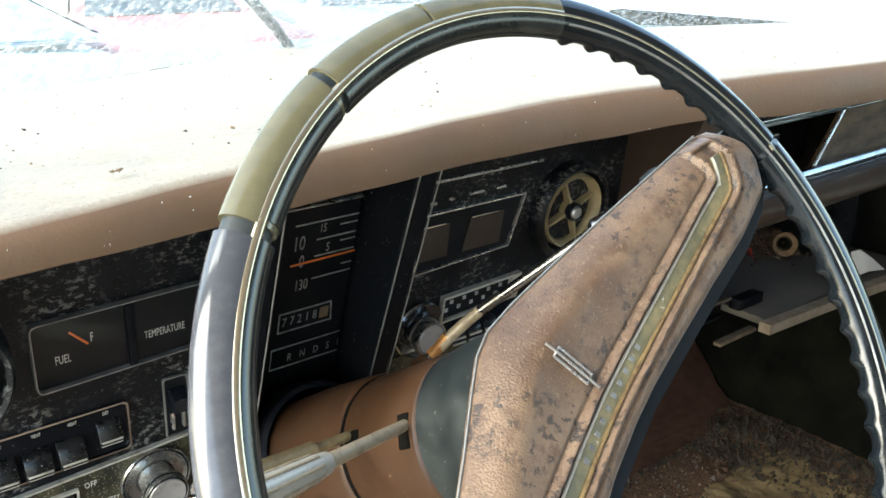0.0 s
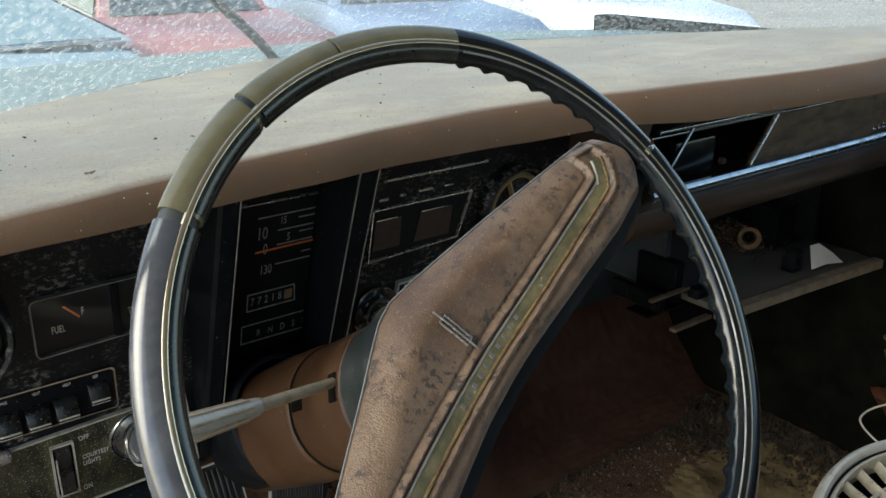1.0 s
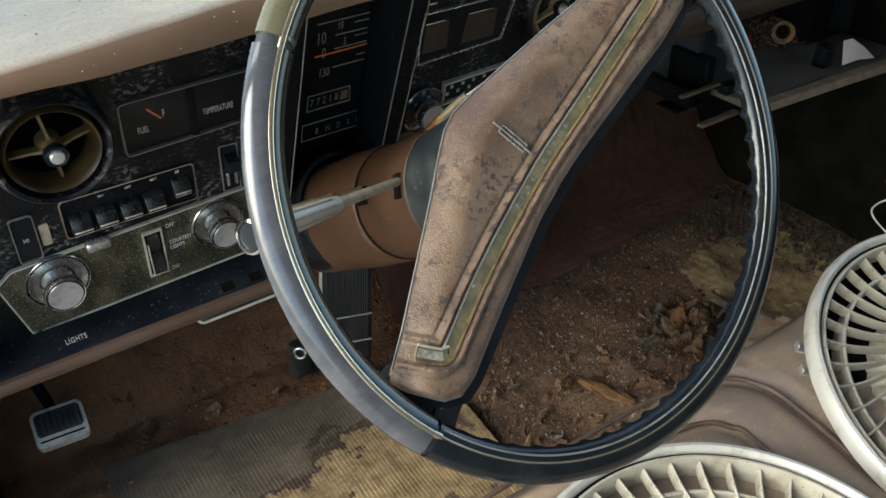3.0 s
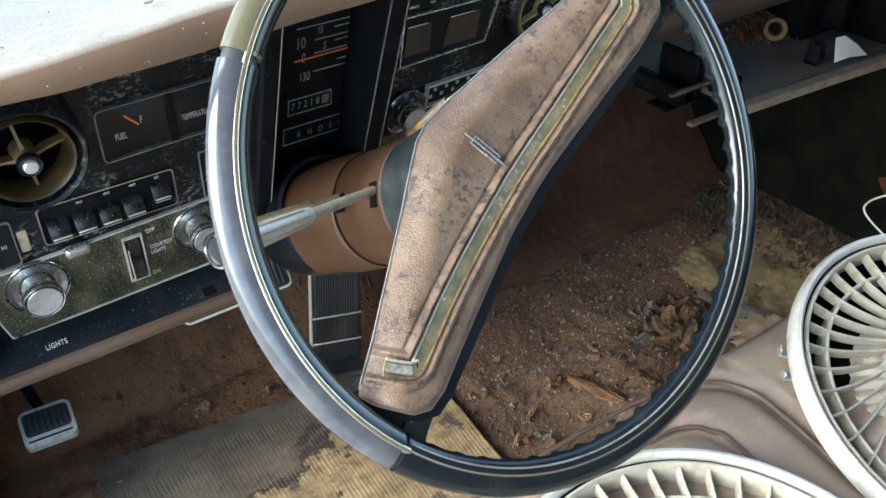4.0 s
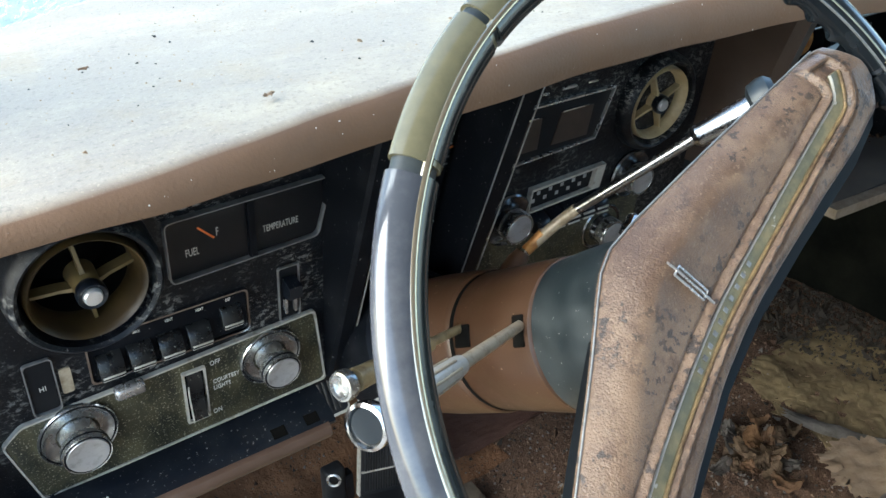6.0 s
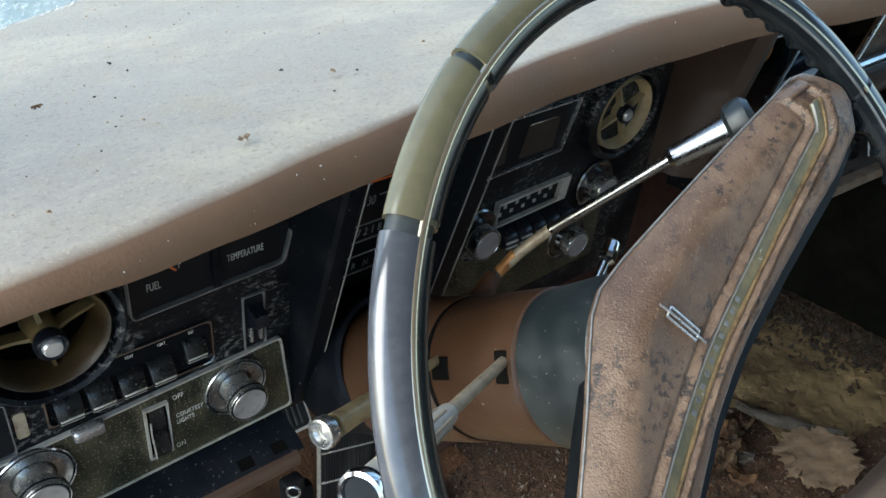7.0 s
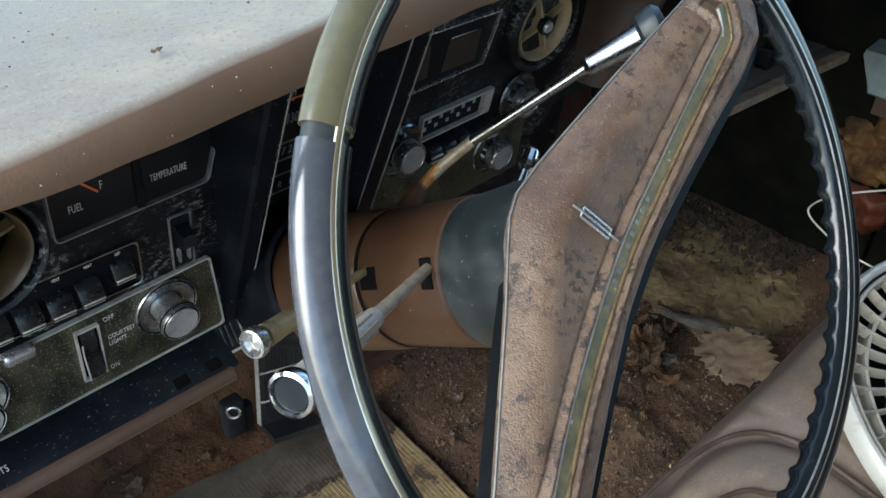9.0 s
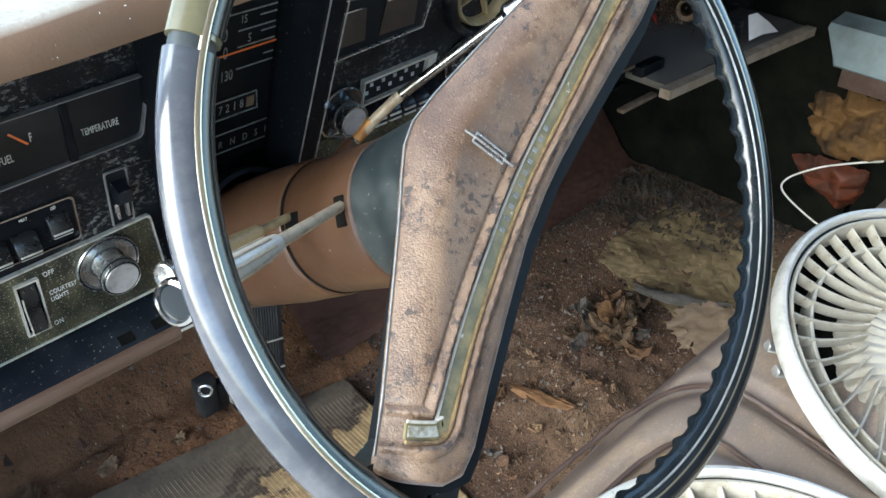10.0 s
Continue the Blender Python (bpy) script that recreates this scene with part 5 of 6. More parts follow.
def spoke_bar():
    pts = spoke_outline()
    bm = bmesh.new()
    hi = [bm.verts.new((a, b, dish(a) - 0.018 - 0.012 * max(0.0, (b - 0.045) / 0.03) ** 1.5 + 0.006 * max(0.0, (abs(a) - 0.185) / 0.03) + (0.007 if b < -0.01 else 0.0))) for a, b in pts]
    lo = [bm.verts.new((a * 0.97, b * 0.85, dish(a) - 0.045)) for a, b in pts]
    n = len(pts)
    top = bm.faces.new(hi)
    bm.faces.new(lo[::-1])
    for i in range(n):
        bm.faces.new((lo[i], lo[(i + 1) % n], hi[(i + 1) % n], hi[i]))
    bmesh.ops.bevel(bm, geom=list(top.edges), offset=0.003, segments=2, profile=0.6, affect="EDGES", clamp_overlap=True)
    bmesh.ops.triangulate(bm, faces=bm.faces)
    return bm


part("end_cap", slab(smooth_poly([(-0.172, 0.012), (-0.190, 0.018), (-0.204, 0.044), (-0.2095, 0.020), (-0.2095, -0.020), (-0.205, -0.044), (-0.185, -0.037), (-0.155, -0.0325), (-0.150, -0.020)], 0.006), -0.045, -0.0205, 0.003), HUB, wheel, "dark grey end of the bar").matrix_local = BAR
part("bar_seam", tube([(-0.175, -0.0155, -0.0200), (-0.195, -0.0205, -0.0200), (-0.208, -0.0210, -0.0200)], 0.0010, 6), DARK, wheel, "dark split in the bar end").matrix_local = BAR
part("bar", spoke_bar(), BARBLACK, wheel, "blue-black plastic bar under the pad").matrix_local = BAR


# ---- pedals ----
def pedal(name, m, w, h, ribs, label, stripes=(), trimmed=True):
    ob = thing(name, m, label, "pedal", "foot pedals")
    part("pad", slab(rounded(-w / 2, w / 2, -h / 2, h / 2, 0.006), 0.0, 0.010, 0.002), RUBBER, ob, "ribbed black rubber pad")
    if trimmed:
        part("trim", frame_bar(rounded(-w / 2 - 0.0014, w / 2 + 0.0014, -h / 2 - 0.0018, h / 2 + 0.0014, 0.008), rounded(-w / 2 + 0.0004, w / 2 - 0.0004, -h / 2 + 0.0015, h / 2 - 0.0006, 0.006), -0.004, 0.0102), SATIN, ob, "bright metal trim")
    else:
        part("edge_strip", box(-w / 2 - 0.0016, -w / 2 + 0.0006, -h / 2, h / 2, 0.0, 0.0108, 0.0005, 1), SATIN, ob, "bright metal edge strip")
    for k in range(ribs):
        t = -0.5 + (k + 0.5) / ribs
        part("rib", box(t * (w - 0.012) - 0.0016, t * (w - 0.012) + 0.0016, -h / 2 + 0.006, h / 2 - 0.006, 0.009, 0.0125, 0.0006, 1), RUBBER, ob)
    for s in stripes:
        part("stripe", box(-w / 2 + 0.001, w / 2 - 0.001, s - 0.0014, s + 0.0014, 0.009, 0.0130, 0.0006, 1), SATIN, ob, "bright cross strip")
    return ob


acc = pedal("accelerator_pedal", axes((0.4436, 0.8507, 0.3454), (0.9698, -0.1475, -0.1682), (0.199, 0.22, 0.955), (-0.104, -0.9596, 0.2427)), 0.0855, 0.27, 18, "tall black accelerator pedal with a bright edge and cross strips", (-0.053, -0.098), False)
part("heel", extrude_rows([[(x, -0.133, 0.0), (x, -0.136, 0.014), (x, -0.140, 0.046), (x, -0.147, 0.048), (x, -0.146, 0.0)] for x in (-0.040, -0.039, 0.039, 0.040)], True), RUBBER, acc, "black rubber heel flap")
brake = pedal("brake_pedal", axes((0.250, 0.76, 0.49), (1, 0, 0), (0, 0.5, 0.866), (0, -0.866, 0.5)), 0.150, 0.062, 20, "wide black brake pedal with bright trim")
part("arm", tube([(0.03, 0, -0.005), (0.03, 0.12, 0.0), (0.03, 0.22, 0.09)], 0.008, 10), BLACK, brake)
park = thing("parking_brake_pedal", axes((-0.0135, 0.851, 0.303), (0.995, -0.09, 0), (0.08, 0.88, 0.469), (-0.042, -0.467, 0.883)), "small ribbed parking brake pedal in a bright metal tray", "pedal", "foot pedals")
part("tray", slab(rounded(-0.0345, 0.0345, -0.0275, 0.0270, 0.008), -0.012, 0.0040, 0.003, 3), SATIN, park, "bright metal tray")
part("pad", slab(rounded(-0.0300, 0.0300, -0.0120, 0.0215, 0.005), 0.0, 0.0068, 0.0015), RUBBER, park, "ribbed black rubber pad")
for k in range(8):
    part("rib", box(-0.0262 + 0.0075 * k - 0.0018, -0.0262 + 0.0075 * k + 0.0018, -0.0100, 0.0195, 0.006, 0.0095, 0.0008, 1), RUBBER, park)
part("groove", box(-0.0290, 0.0290, -0.0198, -0.0170, 0.0030, 0.0044, 0.0004, 1), DARK, park, "dark groove in the tray")
part("arm", tube([(0.0, 0.01, -0.004), (-0.02, 0.10, -0.02), (-0.03, 0.2, 0.02)], 0.008, 10), BLACK, park)

# ---- floor mat, seat, wheel covers ----
mat = thing("floor_mat", Matrix.Translation((0, 0, FLOOR + 0.016)), "worn ribbed rubber floor mat with yellowed patches", "mat")
part("sheet", grid(40, 24, lambda u, v: (0.02 + (0.50 + 0.03 * v) * u, 0.40 + (0.465 - 0.08 * u) * v, 0.004 * noise.noise(Vector((u * 6, v * 6, 1))))), MATM, mat, "", 80)


def mat_at(u, v):
    return (0.02 + (0.50 + 0.03 * v) * u, 0.40 + (0.465 - 0.08 * u) * v, 0.004 * noise.noise(Vector((u * 6, v * 6, 1))))


part("ribs", joined(*[tube([(x, y, z - 0.0003) for x, y, z in [mat_at((k + 0.5) / 84, v / 12) for v in range(12)]], 0.0010, 4) for k in range(84)]), MATM, mat, "fine raised ribs")

seat = thing("bench_seat", Matrix(), "dirty brown vinyl bench seat with dark piping", "seat")


ARC = [(-0.12, 0.250), (0.20, 0.262), (0.45, 0.266), (0.51, 0.262), (0.557, 0.254), (0.585, 0.240), (0.602, 0.222), (0.611, 0.193), (0.608, 0.137), (0.604, 0.0), (0.602, -0.42)]
ARC2 = [(-0.12, 0.205), (0.20, 0.216), (0.42, 0.221), (0.475, 0.219), (0.510, 0.208), (0.527, 0.190), (0.536, 0.160), (0.535, 0.0), (0.532, -0.42)]


def arc_gap(x, y, pts):
    best = 1.0
    for (ax, ay), (bx, by) in zip(pts, pts[1:]):
        dx, dy = bx - ax, by - ay
        t = max(0.0, min(1.0, ((x - ax) * dx + (y - ay) * dy) / (dx * dx + dy * dy)))
        best = min(best, math.hypot(x - ax - t * dx, y - ay - t * dy))
    return best


def seat_top(x, y):
    z = 0.532 - 0.10 * max(0.0, 0.20 - y) ** 1.1
    z -= 0.010 * math.exp(-(arc_gap(x, y, ARC) / 0.010) ** 2) + 0.008 * math.exp(-(arc_gap(x, y, ARC2) / 0.009) ** 2)
    if x > 0.62:
        z -= 0.008 * math.exp(-((math.sin((x - 0.62) * math.pi / 0.17)) / 0.12) ** 2) * (1 if y < 0.2 else 0.3)
    return z + 0.003 * noise.noise(Vector((x * 14, y * 14, 3)))


def seat_row(x):
    fr = 0.286 + 0.003 * math.sin(x * 9 + 1) + 0.008 * noise.noise(Vector((x * 4, 0.2, 0)))
    row = [(x, y, z) for y, z in [(fr - 0.05, 0.2), (fr - 0.02, 0.30), (fr - 0.005, 0.40), (fr, 0.455), (fr - 0.003, 0.478), (fr - 0.009, 0.497), (fr - 0.016, 0.510)]]
    for k in range(70):
        y = fr - 0.024 - 0.74 * (k / 69) ** 1.25
        row.append((x, y, seat_top(x, y) - 0.012 * math.exp(-k / 3.0)))
    return row


part("cushion", extrude_rows([seat_row(-0.12 + 1.58 * i / 200) for i in range(201)]), SEATV, seat, "brown vinyl cushion", 80)
part("backrest", box(-0.11, 1.46, -0.66, -0.46, 0.40, 1.02, 0.05, 4), SEATV, seat, "brown vinyl backrest")
for pts in (ARC, ARC2):
    part("piping", tube([(p.x, p.y, seat_top(p.x, p.y) + 0.0052) for p in catmull([(a, b, 0) for a, b in pts], 8)], 0.0026, 8), PIPE, seat, "dark piping")


def wheel_cover(m, label):
    ob = thing("wheel_cover", m, label, "wheel cover", "loose wheel covers")
    part("rim", lathe([(0.1858, 0.006), (0.1868, 0.0095), (0.1895, 0.0118), (0.1930, 0.0112), (0.1958, 0.007), (0.1970, 0.000), (0.1960, -0.009), (0.1940, -0.010), (0.1930, -0.004), (0.1858, -0.004)], 112, True), COVERM, ob, "scuffed silver rim")
    part("groove", lathe([(0.1830, 0.000), (0.1830, 0.0035), (0.1860, 0.0035), (0.1860, 0.000)], 112, True), BLACK, ob, "dark groove inside the rim")
    part("inner_rim", lathe([(0.1775, -0.020), (0.1780, 0.004), (0.1795, 0.0072), (0.1818, 0.0070), (0.1832, 0.003), (0.1832, -0.020)], 112, True), COVERW, ob, "cream inner rim")

    def lobes(k, t, r, z):
        if 2 <= k <= 4:
            w = (0.5 - 0.5 * math.cos(40 * t - 1.88)) ** 0.6
            return r - 0.004 * (1 - w), z - 0.003 * (1 - w)
        return r, z
    part("hub", lathe([(0.0001, -0.010), (0.058, -0.014), (0.086, -0.021), (0.104, -0.026), (0.114, -0.033), (0.116, -0.044), (0.110, -0.044)], 192, False, 0, 360, lobes), COVERW, ob, "cream scalloped hub")
    part("cross_ring", lathe([(0.1500, -0.032), (0.1508, -0.0080), (0.1525, -0.0070), (0.1545, -0.0080), (0.1552, -0.032)], 112, True), COVERW, ob, "cream cross bar ring")
    me = None
    for k in range(40):
        if me is None:
            bm = bmesh.new()
            rows = []
            for j in range(9):
                t = j / 8
                r = 0.084 + 0.0950 * t
                bend = -0.030 * (1 - t) ** 1.4
                z = -0.013 - 0.003 * math.sin(t * math.pi) + 0.016 * t ** 1.3
                rows.append([bm.verts.new((r, bend - 0.0014, z - 0.013)), bm.verts.new((r, bend - 0.0012, z - 0.0006)), bm.verts.new((r, bend, z)), bm.verts.new((r, bend + 0.0012, z - 0.0006)), bm.verts.new((r, bend + 0.0016, z - 0.013))])
            for p, q in zip(rows, rows[1:]):
                for i in range(5):
                    bm.faces.new((p[i], q[i], q[(i + 1) % 5], p[(i + 1) % 5]))
            v = part("vane", bm, COVERW, ob)
            me = v.data
        else:
            v = new("vane", me)
            v.parent = ob
        v.matrix_local = Matrix.Rotation(2 * math.pi * (k + 0.3) / 40, 4, "Z")
    # Dark sheet added for the shade between and under the vanes.
    part("backing", lathe([(0.0001, -0.042), (0.165, -0.038), (0.178, -0.024), (0.187, -0.008)], 64), DARK, ob, "dark sheet standing in for shade under the vanes")
    for a in (149.5, 157.5):
        part("clip", joined(box(0.190, 0.2045, -0.005, 0.005, -0.014, -0.011, 0.001, 1, Matrix.Rotation(radians(a), 4, "Z")), box(0.2025, 0.205, -0.005, 0.005, -0.014, -0.003, 0.001, 1, Matrix.Rotation(radians(a), 4, "Z"))), TRIMGREY, ob, "small metal clip")
    return ob


def facing(c, n):
    return Matrix.Translation(c) @ Vector(n).to_track_quat("Z", "Y").to_matrix().to_4x4()


cover = wheel_cover(facing((0.783, 0.062, 0.548), (-0.078, -0.321, 0.944)), "weathered silver and cream slotted wheel cover lying on the seat")
copy_thing(cover, facing((0.352, 0.018, 0.535), (0.0, -0.10, 0.99)))

# ---- glovebox lid and its clutter ----
lid = thing("glovebox", Matrix(), "open glovebox with a dusty grey lid and tan fibre edge", "glovebox")
part("lid", box(1.060, 1.460, 0.600, 0.92, 0.570, 0.582, 0.003), TRAYM, lid, "dusty grey lid panel")
part("edge", extrude_rows([[(x, y, 0.568), (x, y, 0.583), (x, y + 0.018, 0.583), (x, y + 0.018, 0.568)] for x, y in ((1.044, 0.585), (1.25, 0.572), (1.455, 0.556))], True), TRAYEDGE, lid, "tan fibre front edge")
part("filler", box(1.25, 1.455, 0.574, 0.602, 0.570, 0.581, 0.002), TRAYM, lid, "dusty grey lid front")
part("bracket", joined(box(1.345, 1.455, 0.70, 0.76, 0.583, 0.66, 0.003), box(1.40, 1.41, 0.66, 0.90, 0.60, 0.72, 0.002)), BLACK, lid, "black hinge bracket")
part("shell", joined(box(1.08, 1.465, 0.94, 0.95, 0.45, 0.80), box(1.04, 1.05, 0.70, 0.95, 0.584, 0.78)), SHELLBLUE, lid, "dull blue-grey inner shell")
lower = thing("dash_bracket", Matrix(), "black metal bracket with torn tan edges under the dashboard", "bracket")
part("bracket", joined(box(0.965, 1.050, 0.665, 0.71, 0.566, 0.570, 0.001, 1), box(0.985, 1.000, 0.66, 0.76, 0.571, 0.600, 0.002, 1), box(1.030, 1.050, 0.67, 0.75, 0.571, 0.640, 0.002, 1)), BLACK, lower, "black metal bracket")
part("bracket_flange", box(1.050, 1.110, 0.640, 0.660, 0.583, 0.600, 0.003), BLACK, lower, "bent black flange")
part("edge", box(0.955, 1.042, 0.604, 0.616, 0.568, 0.574, 0.002), FIBREDARK, lower, "torn brown fibre edge")
part("upper_edge", box(0.96, 1.05, 0.655, 0.663, 0.597, 0.602, 0.001), FIBREDARK, lower, "thin brown edge of the bracket")
cup = thing("bulb_holder", facing((1.295, 0.722, 0.612), (-0.75, -0.62, 0.22)) @ Matrix.Diagonal((0.68, 0.68, 0.68, 1)), "old brown round socket lying on the lid", "socket")
part("cup", lathe([(0.012, -0.030), (0.015, -0.012), (0.026, 0.006), (0.030, 0.011), (0.0285, 0.0125), (0.024, 0.006), (0.015, -0.012), (0.013, -0.020)], 28), TANBIT, cup)
# Near-black disc paints the shade inside the cup.
part("inside", disc(0.0145, -0.020, -0.014), DARK, cup, "dark disc for the shade inside the socket")
part("stem", tube([(0, 0, -0.028), (0.02, -0.01, -0.06)], 0.010, 10), TANBIT, cup)
red = thing("red_scrap", Matrix.Translation((1.238, 0.752, 0.597)) @ Euler((0.3, 0.2, 0.5)).to_matrix().to_4x4(), "small red plastic scrap", "scrap")
part("piece", extrude_rows([[(-0.013, -0.008, 0), (-0.010, 0.004, 0.010), (0.002, 0.006, 0.006)], [(0.0, -0.011, -0.004), (0.004, 0.0, 0.013), (0.008, 0.007, 0.004)], [(0.013, -0.004, -0.002), (0.012, 0.003, 0.005), (0.010, 0.008, 0.001)]], True), worn("red_plastic", (0.60, 0.045, 0.025), (0.38, 0.03, 0.018), 60, 0.4, 0.7), red)
note = thing("paper_scrap", Matrix.Translation((1.345, 0.625, 0.584)), "folded white paper scrap on the lid", "paper")
part("sheet", extrude_rows([[(-0.036, -0.020, 0), (-0.016, 0.0, 0.034), (0.012, 0.012, 0.018)], [(0.0, -0.026, 0.004), (0.002, -0.006, 0.036), (0.026, 0.006, 0.012)], [(0.040, -0.034, 0), (0.034, -0.014, 0.015), (0.048, 0.0, 0.004)]]), PAPER, note)
clip = thing("metal_clip", Matrix.Translation((1.284, 0.627, 0.583)), "grey plastic clip standing on the lid", "clip")
part("body", joined(box(-0.014, 0.014, -0.012, 0.012, 0, 0.008, 0.002), box(-0.014, -0.008, -0.012, 0.012, 0, 0.036, 0.002), box(0.006, 0.014, -0.012, 0.012, 0.0, 0.038, 0.002), box(-0.014, 0.014, -0.012, 0.006, 0.028, 0.033, 0.001)), BLACKBLUE, clip)
nest = thing("nest_debris", Matrix.Translation((1.34, 0.765, 0.582)), "heap of brown plant litter on the lid", "debris", "", "stuff")
rnd = random.Random(4)


def chips(n, place, size, flat=0.35):
    bm = bmesh.new()
    for _ in range(n):
        x, y, z, s = place()
        s *= size * rnd.uniform(0.4, 1.5)
        m = Matrix.Translation((x, y, z)) @ Euler((rnd.uniform(-0.6, 0.6), rnd.uniform(-0.6, 0.6), rnd.uniform(0, 6.3))).to_matrix().to_4x4()
        k = [Vector((sx * s * rnd.uniform(0.6, 1), sy * s * rnd.uniform(0.3, 0.8), sz * s * flat)) for sx, sy, sz in ((-1, -1, -1), (1, -1, -1), (0.8, 1, -1), (-0.7, 1, -1), (0, 0, 1))]
        v = [bm.verts.new(m @ q) for q in k]
        for f in ((0, 1, 4), (1, 2, 4), (2, 3, 4), (3, 0, 4)):
            bm.faces.new([v[i] for i in f])
    return bm


part("litter", chips(900, lambda: (rnd.gauss(0, 0.040), rnd.gauss(0, 0.028), abs(rnd.gauss(0.010, 0.010)), 1), 0.0032, 0.5), CRUMB, nest)


# ---- carpet up the toe board ----
TOE = [(0.845, 0.168), (0.880, 0.180), (0.92, 0.205), (0.98, 0.275), (1.06, 0.400), (1.14, 0.555), (1.19, 0.665)]


def carpet_at(u, v):
    x = 0.56 + 0.90 * u
    k = min(len(TOE) - 2, int(v * (len(TOE) - 1)))
    f = v * (len(TOE) - 1) - k
    y, z = TOE[k][0] * (1 - f) + TOE[k + 1][0] * f, TOE[k][1] * (1 - f) + TOE[k + 1][1] * f
    bulge = 0.07 * math.exp(-((x - 0.78) / 0.16) ** 2) * min(1.0, 2.2 * v)
    w = 0.006 * noise.noise(Vector((x * 5, v * 4, 2))) + 0.0016 * noise.noise(Vector((x * 60, v * 50, 4)))
    return (x, y - bulge - w, z + 0.3 * bulge + w + (floor_height(x, y) - FLOOR) * max(0.0, 1 - 8 * v))


carpet = thing("carpet", Matrix(), "dark maroon carpet over the toe board", "carpet")
part("cover", grid(120, 80, carpet_at), worn("maroon_carpet", (0.066, 0.036, 0.028), (0.105, 0.060, 0.045), 9, 0.4, 0.7, (0.9, 1.0), spec=0.05, fine=(420, 0.6, 0.002), speck=((0.11, 0.075, 0.055), 330, 0.66, 0.72)), carpet, "", 80)



def near_carpet_at(u, v):
    x, y = -0.112 + 0.752 * u, 0.80 + 0.41 * v
    return x, y, floor_height(x, y) + 0.0014 + 0.0016 * noise.noise(Vector((x * 30, y * 30, 6))) + 0.0010 * noise.noise(Vector((x * 90, y * 90, 1)))


# Carpet colour is raised to replace doorway light missing under the pedals.
floor_carpet = thing("carpet", Matrix(), "reddish brown matted carpet under the pedals, brightened for missing light", "carpet")
part("cover", grid(160, 90, near_carpet_at), worn("red_brown_carpet", (0.20, 0.106, 0.056), (0.105, 0.056, 0.032), 8, 0.42, 0.62, (0.9, 1.0), spec=0.05, fine=(160, 1.0, 0.005), speck=((0.30, 0.22, 0.15), 240, 0.68, 0.74)), floor_carpet, "", 80)

# ---- litter on the floor ----
DARKDIRT = worn("dark_brown_dirt", (0.022, 0.017, 0.012), (0.045, 0.034, 0.022), 30, 0.4, 0.7, (0.8, 0.95))


def scatter(name, n, x0, x1, y0, y1, size, material, label, power=1.0):
    def place():
        x, y = rnd.uniform(x0, x1), rnd.uniform(y0, y1)
        return x, y, floor_height(x, y) + 0.001, 1.0 if rnd.random() > 0.04 else 2.2
    ob = thing(name, Matrix(), label, "debris", "", "stuff")
    part("crumbs", chips(n, place, size, 0.7), material, ob)


scatter("soil_crumbs", 5200, 0.0, 1.45, 0.3, 1.25, 0.0030, CRUMB, "loose brown soil crumbs on the floor")
scatter("fine_soil", 8000, 0.35, 1.15, 0.3, 0.85, 0.0019, CRUMB, "fine crumbling soil on the floor")
scatter("dark_crumbs", 2200, 0.3, 1.3, 0.3, 1.1, 0.0030, DARKDIRT, "loose dark grit on the floor")
scatter("pale_crumbs", 700, 0.0, 1.3, 0.3, 1.2, 0.0026, TANBIT, "pale flecks of straw and chaff on the floor")


scatter("soil_clods", 420, 0.0, 1.35, 0.3, 1.1, 0.010, SOIL, "lumps of brown soil on the floor")
scatter("dark_ridge", 900, 0.85, 1.42, 0.83, 0.885, 0.0042, DARKDIRT, "dark crumbs in a line along the carpet's foot")
# Dark crumbs added so that the floor by the door turns darker.
scatter("dark_heap", 1700, 1.27, 1.465, 0.50, 0.86, 0.0065, DARKDIRT, "dark crumbs added to darken the floor beside the passenger door")
scatter("dark_chips", 1500, 0.3, 1.3, 0.35, 1.0, 0.0032, GREYBIT, "dark chips of bark on the floor")


DEADLEAF = worn("dull_dead_leaf", (0.17, 0.115, 0.068), (0.085, 0.056, 0.034), 40, 0.4, 0.7, (0.8, 0.95), fine=(200, 0.6, 0.002))
PALETAN = worn("pale_tan_fibre", (0.40, 0.31, 0.22), (0.27, 0.19, 0.12), 22, 0.4, 0.7, (0.8, 0.95), fine=(220, 0.5, 0.0015), stretch=(1, 3, 1))
PALEGREY = worn("pale_grey_strip", (0.22, 0.21, 0.19), (0.11, 0.10, 0.085), 40, 0.4, 0.7, (0.7, 0.9), fine=(200, 0.5, 0.001))
ORANGEBARK = worn("orange_bark", (0.27, 0.15, 0.07), (0.16, 0.085, 0.04), 40, 0.4, 0.7, (0.8, 0.95), fine=(200, 0.6, 0.002))


def flake(name, x, y, a, w, h, curl, material, label, lift=0.012, jag=0.0):
    """A curled scrap with a ragged outline."""
    ob = thing(name, Matrix.Translation((x, y, floor_height(x, y) + lift)) @ Euler((0.15, -0.1, radians(a))).to_matrix().to_4x4(), label, "debris", "scraps on the floor")
    sd = rnd.uniform(0, 50)
    def f(u, v):
        e = 1 - 0.35 * abs(noise.noise(Vector((u * 4 + sd, v * 4, 0)))) - jag * abs(noise.noise(Vector((u * 13 + sd, v * 13, 5))))
        return ((u - 0.5) * w * e, (v - 0.5) * h * (1 - 0.5 * (2 * u - 1) ** 2) * e, curl * ((u - 0.5) ** 2 * 4 - (v - 0.5) ** 2 * 2) + 0.005 * noise.noise(Vector((u * 5 + sd, v * 5, 3))))
    bm = grid(28, 20, f) if jag else grid(12, 8, f)
    bmesh.ops.solidify(bm, geom=bm.faces[:], thickness=0.0025)
    part("scrap", bm, material, ob)
    return ob


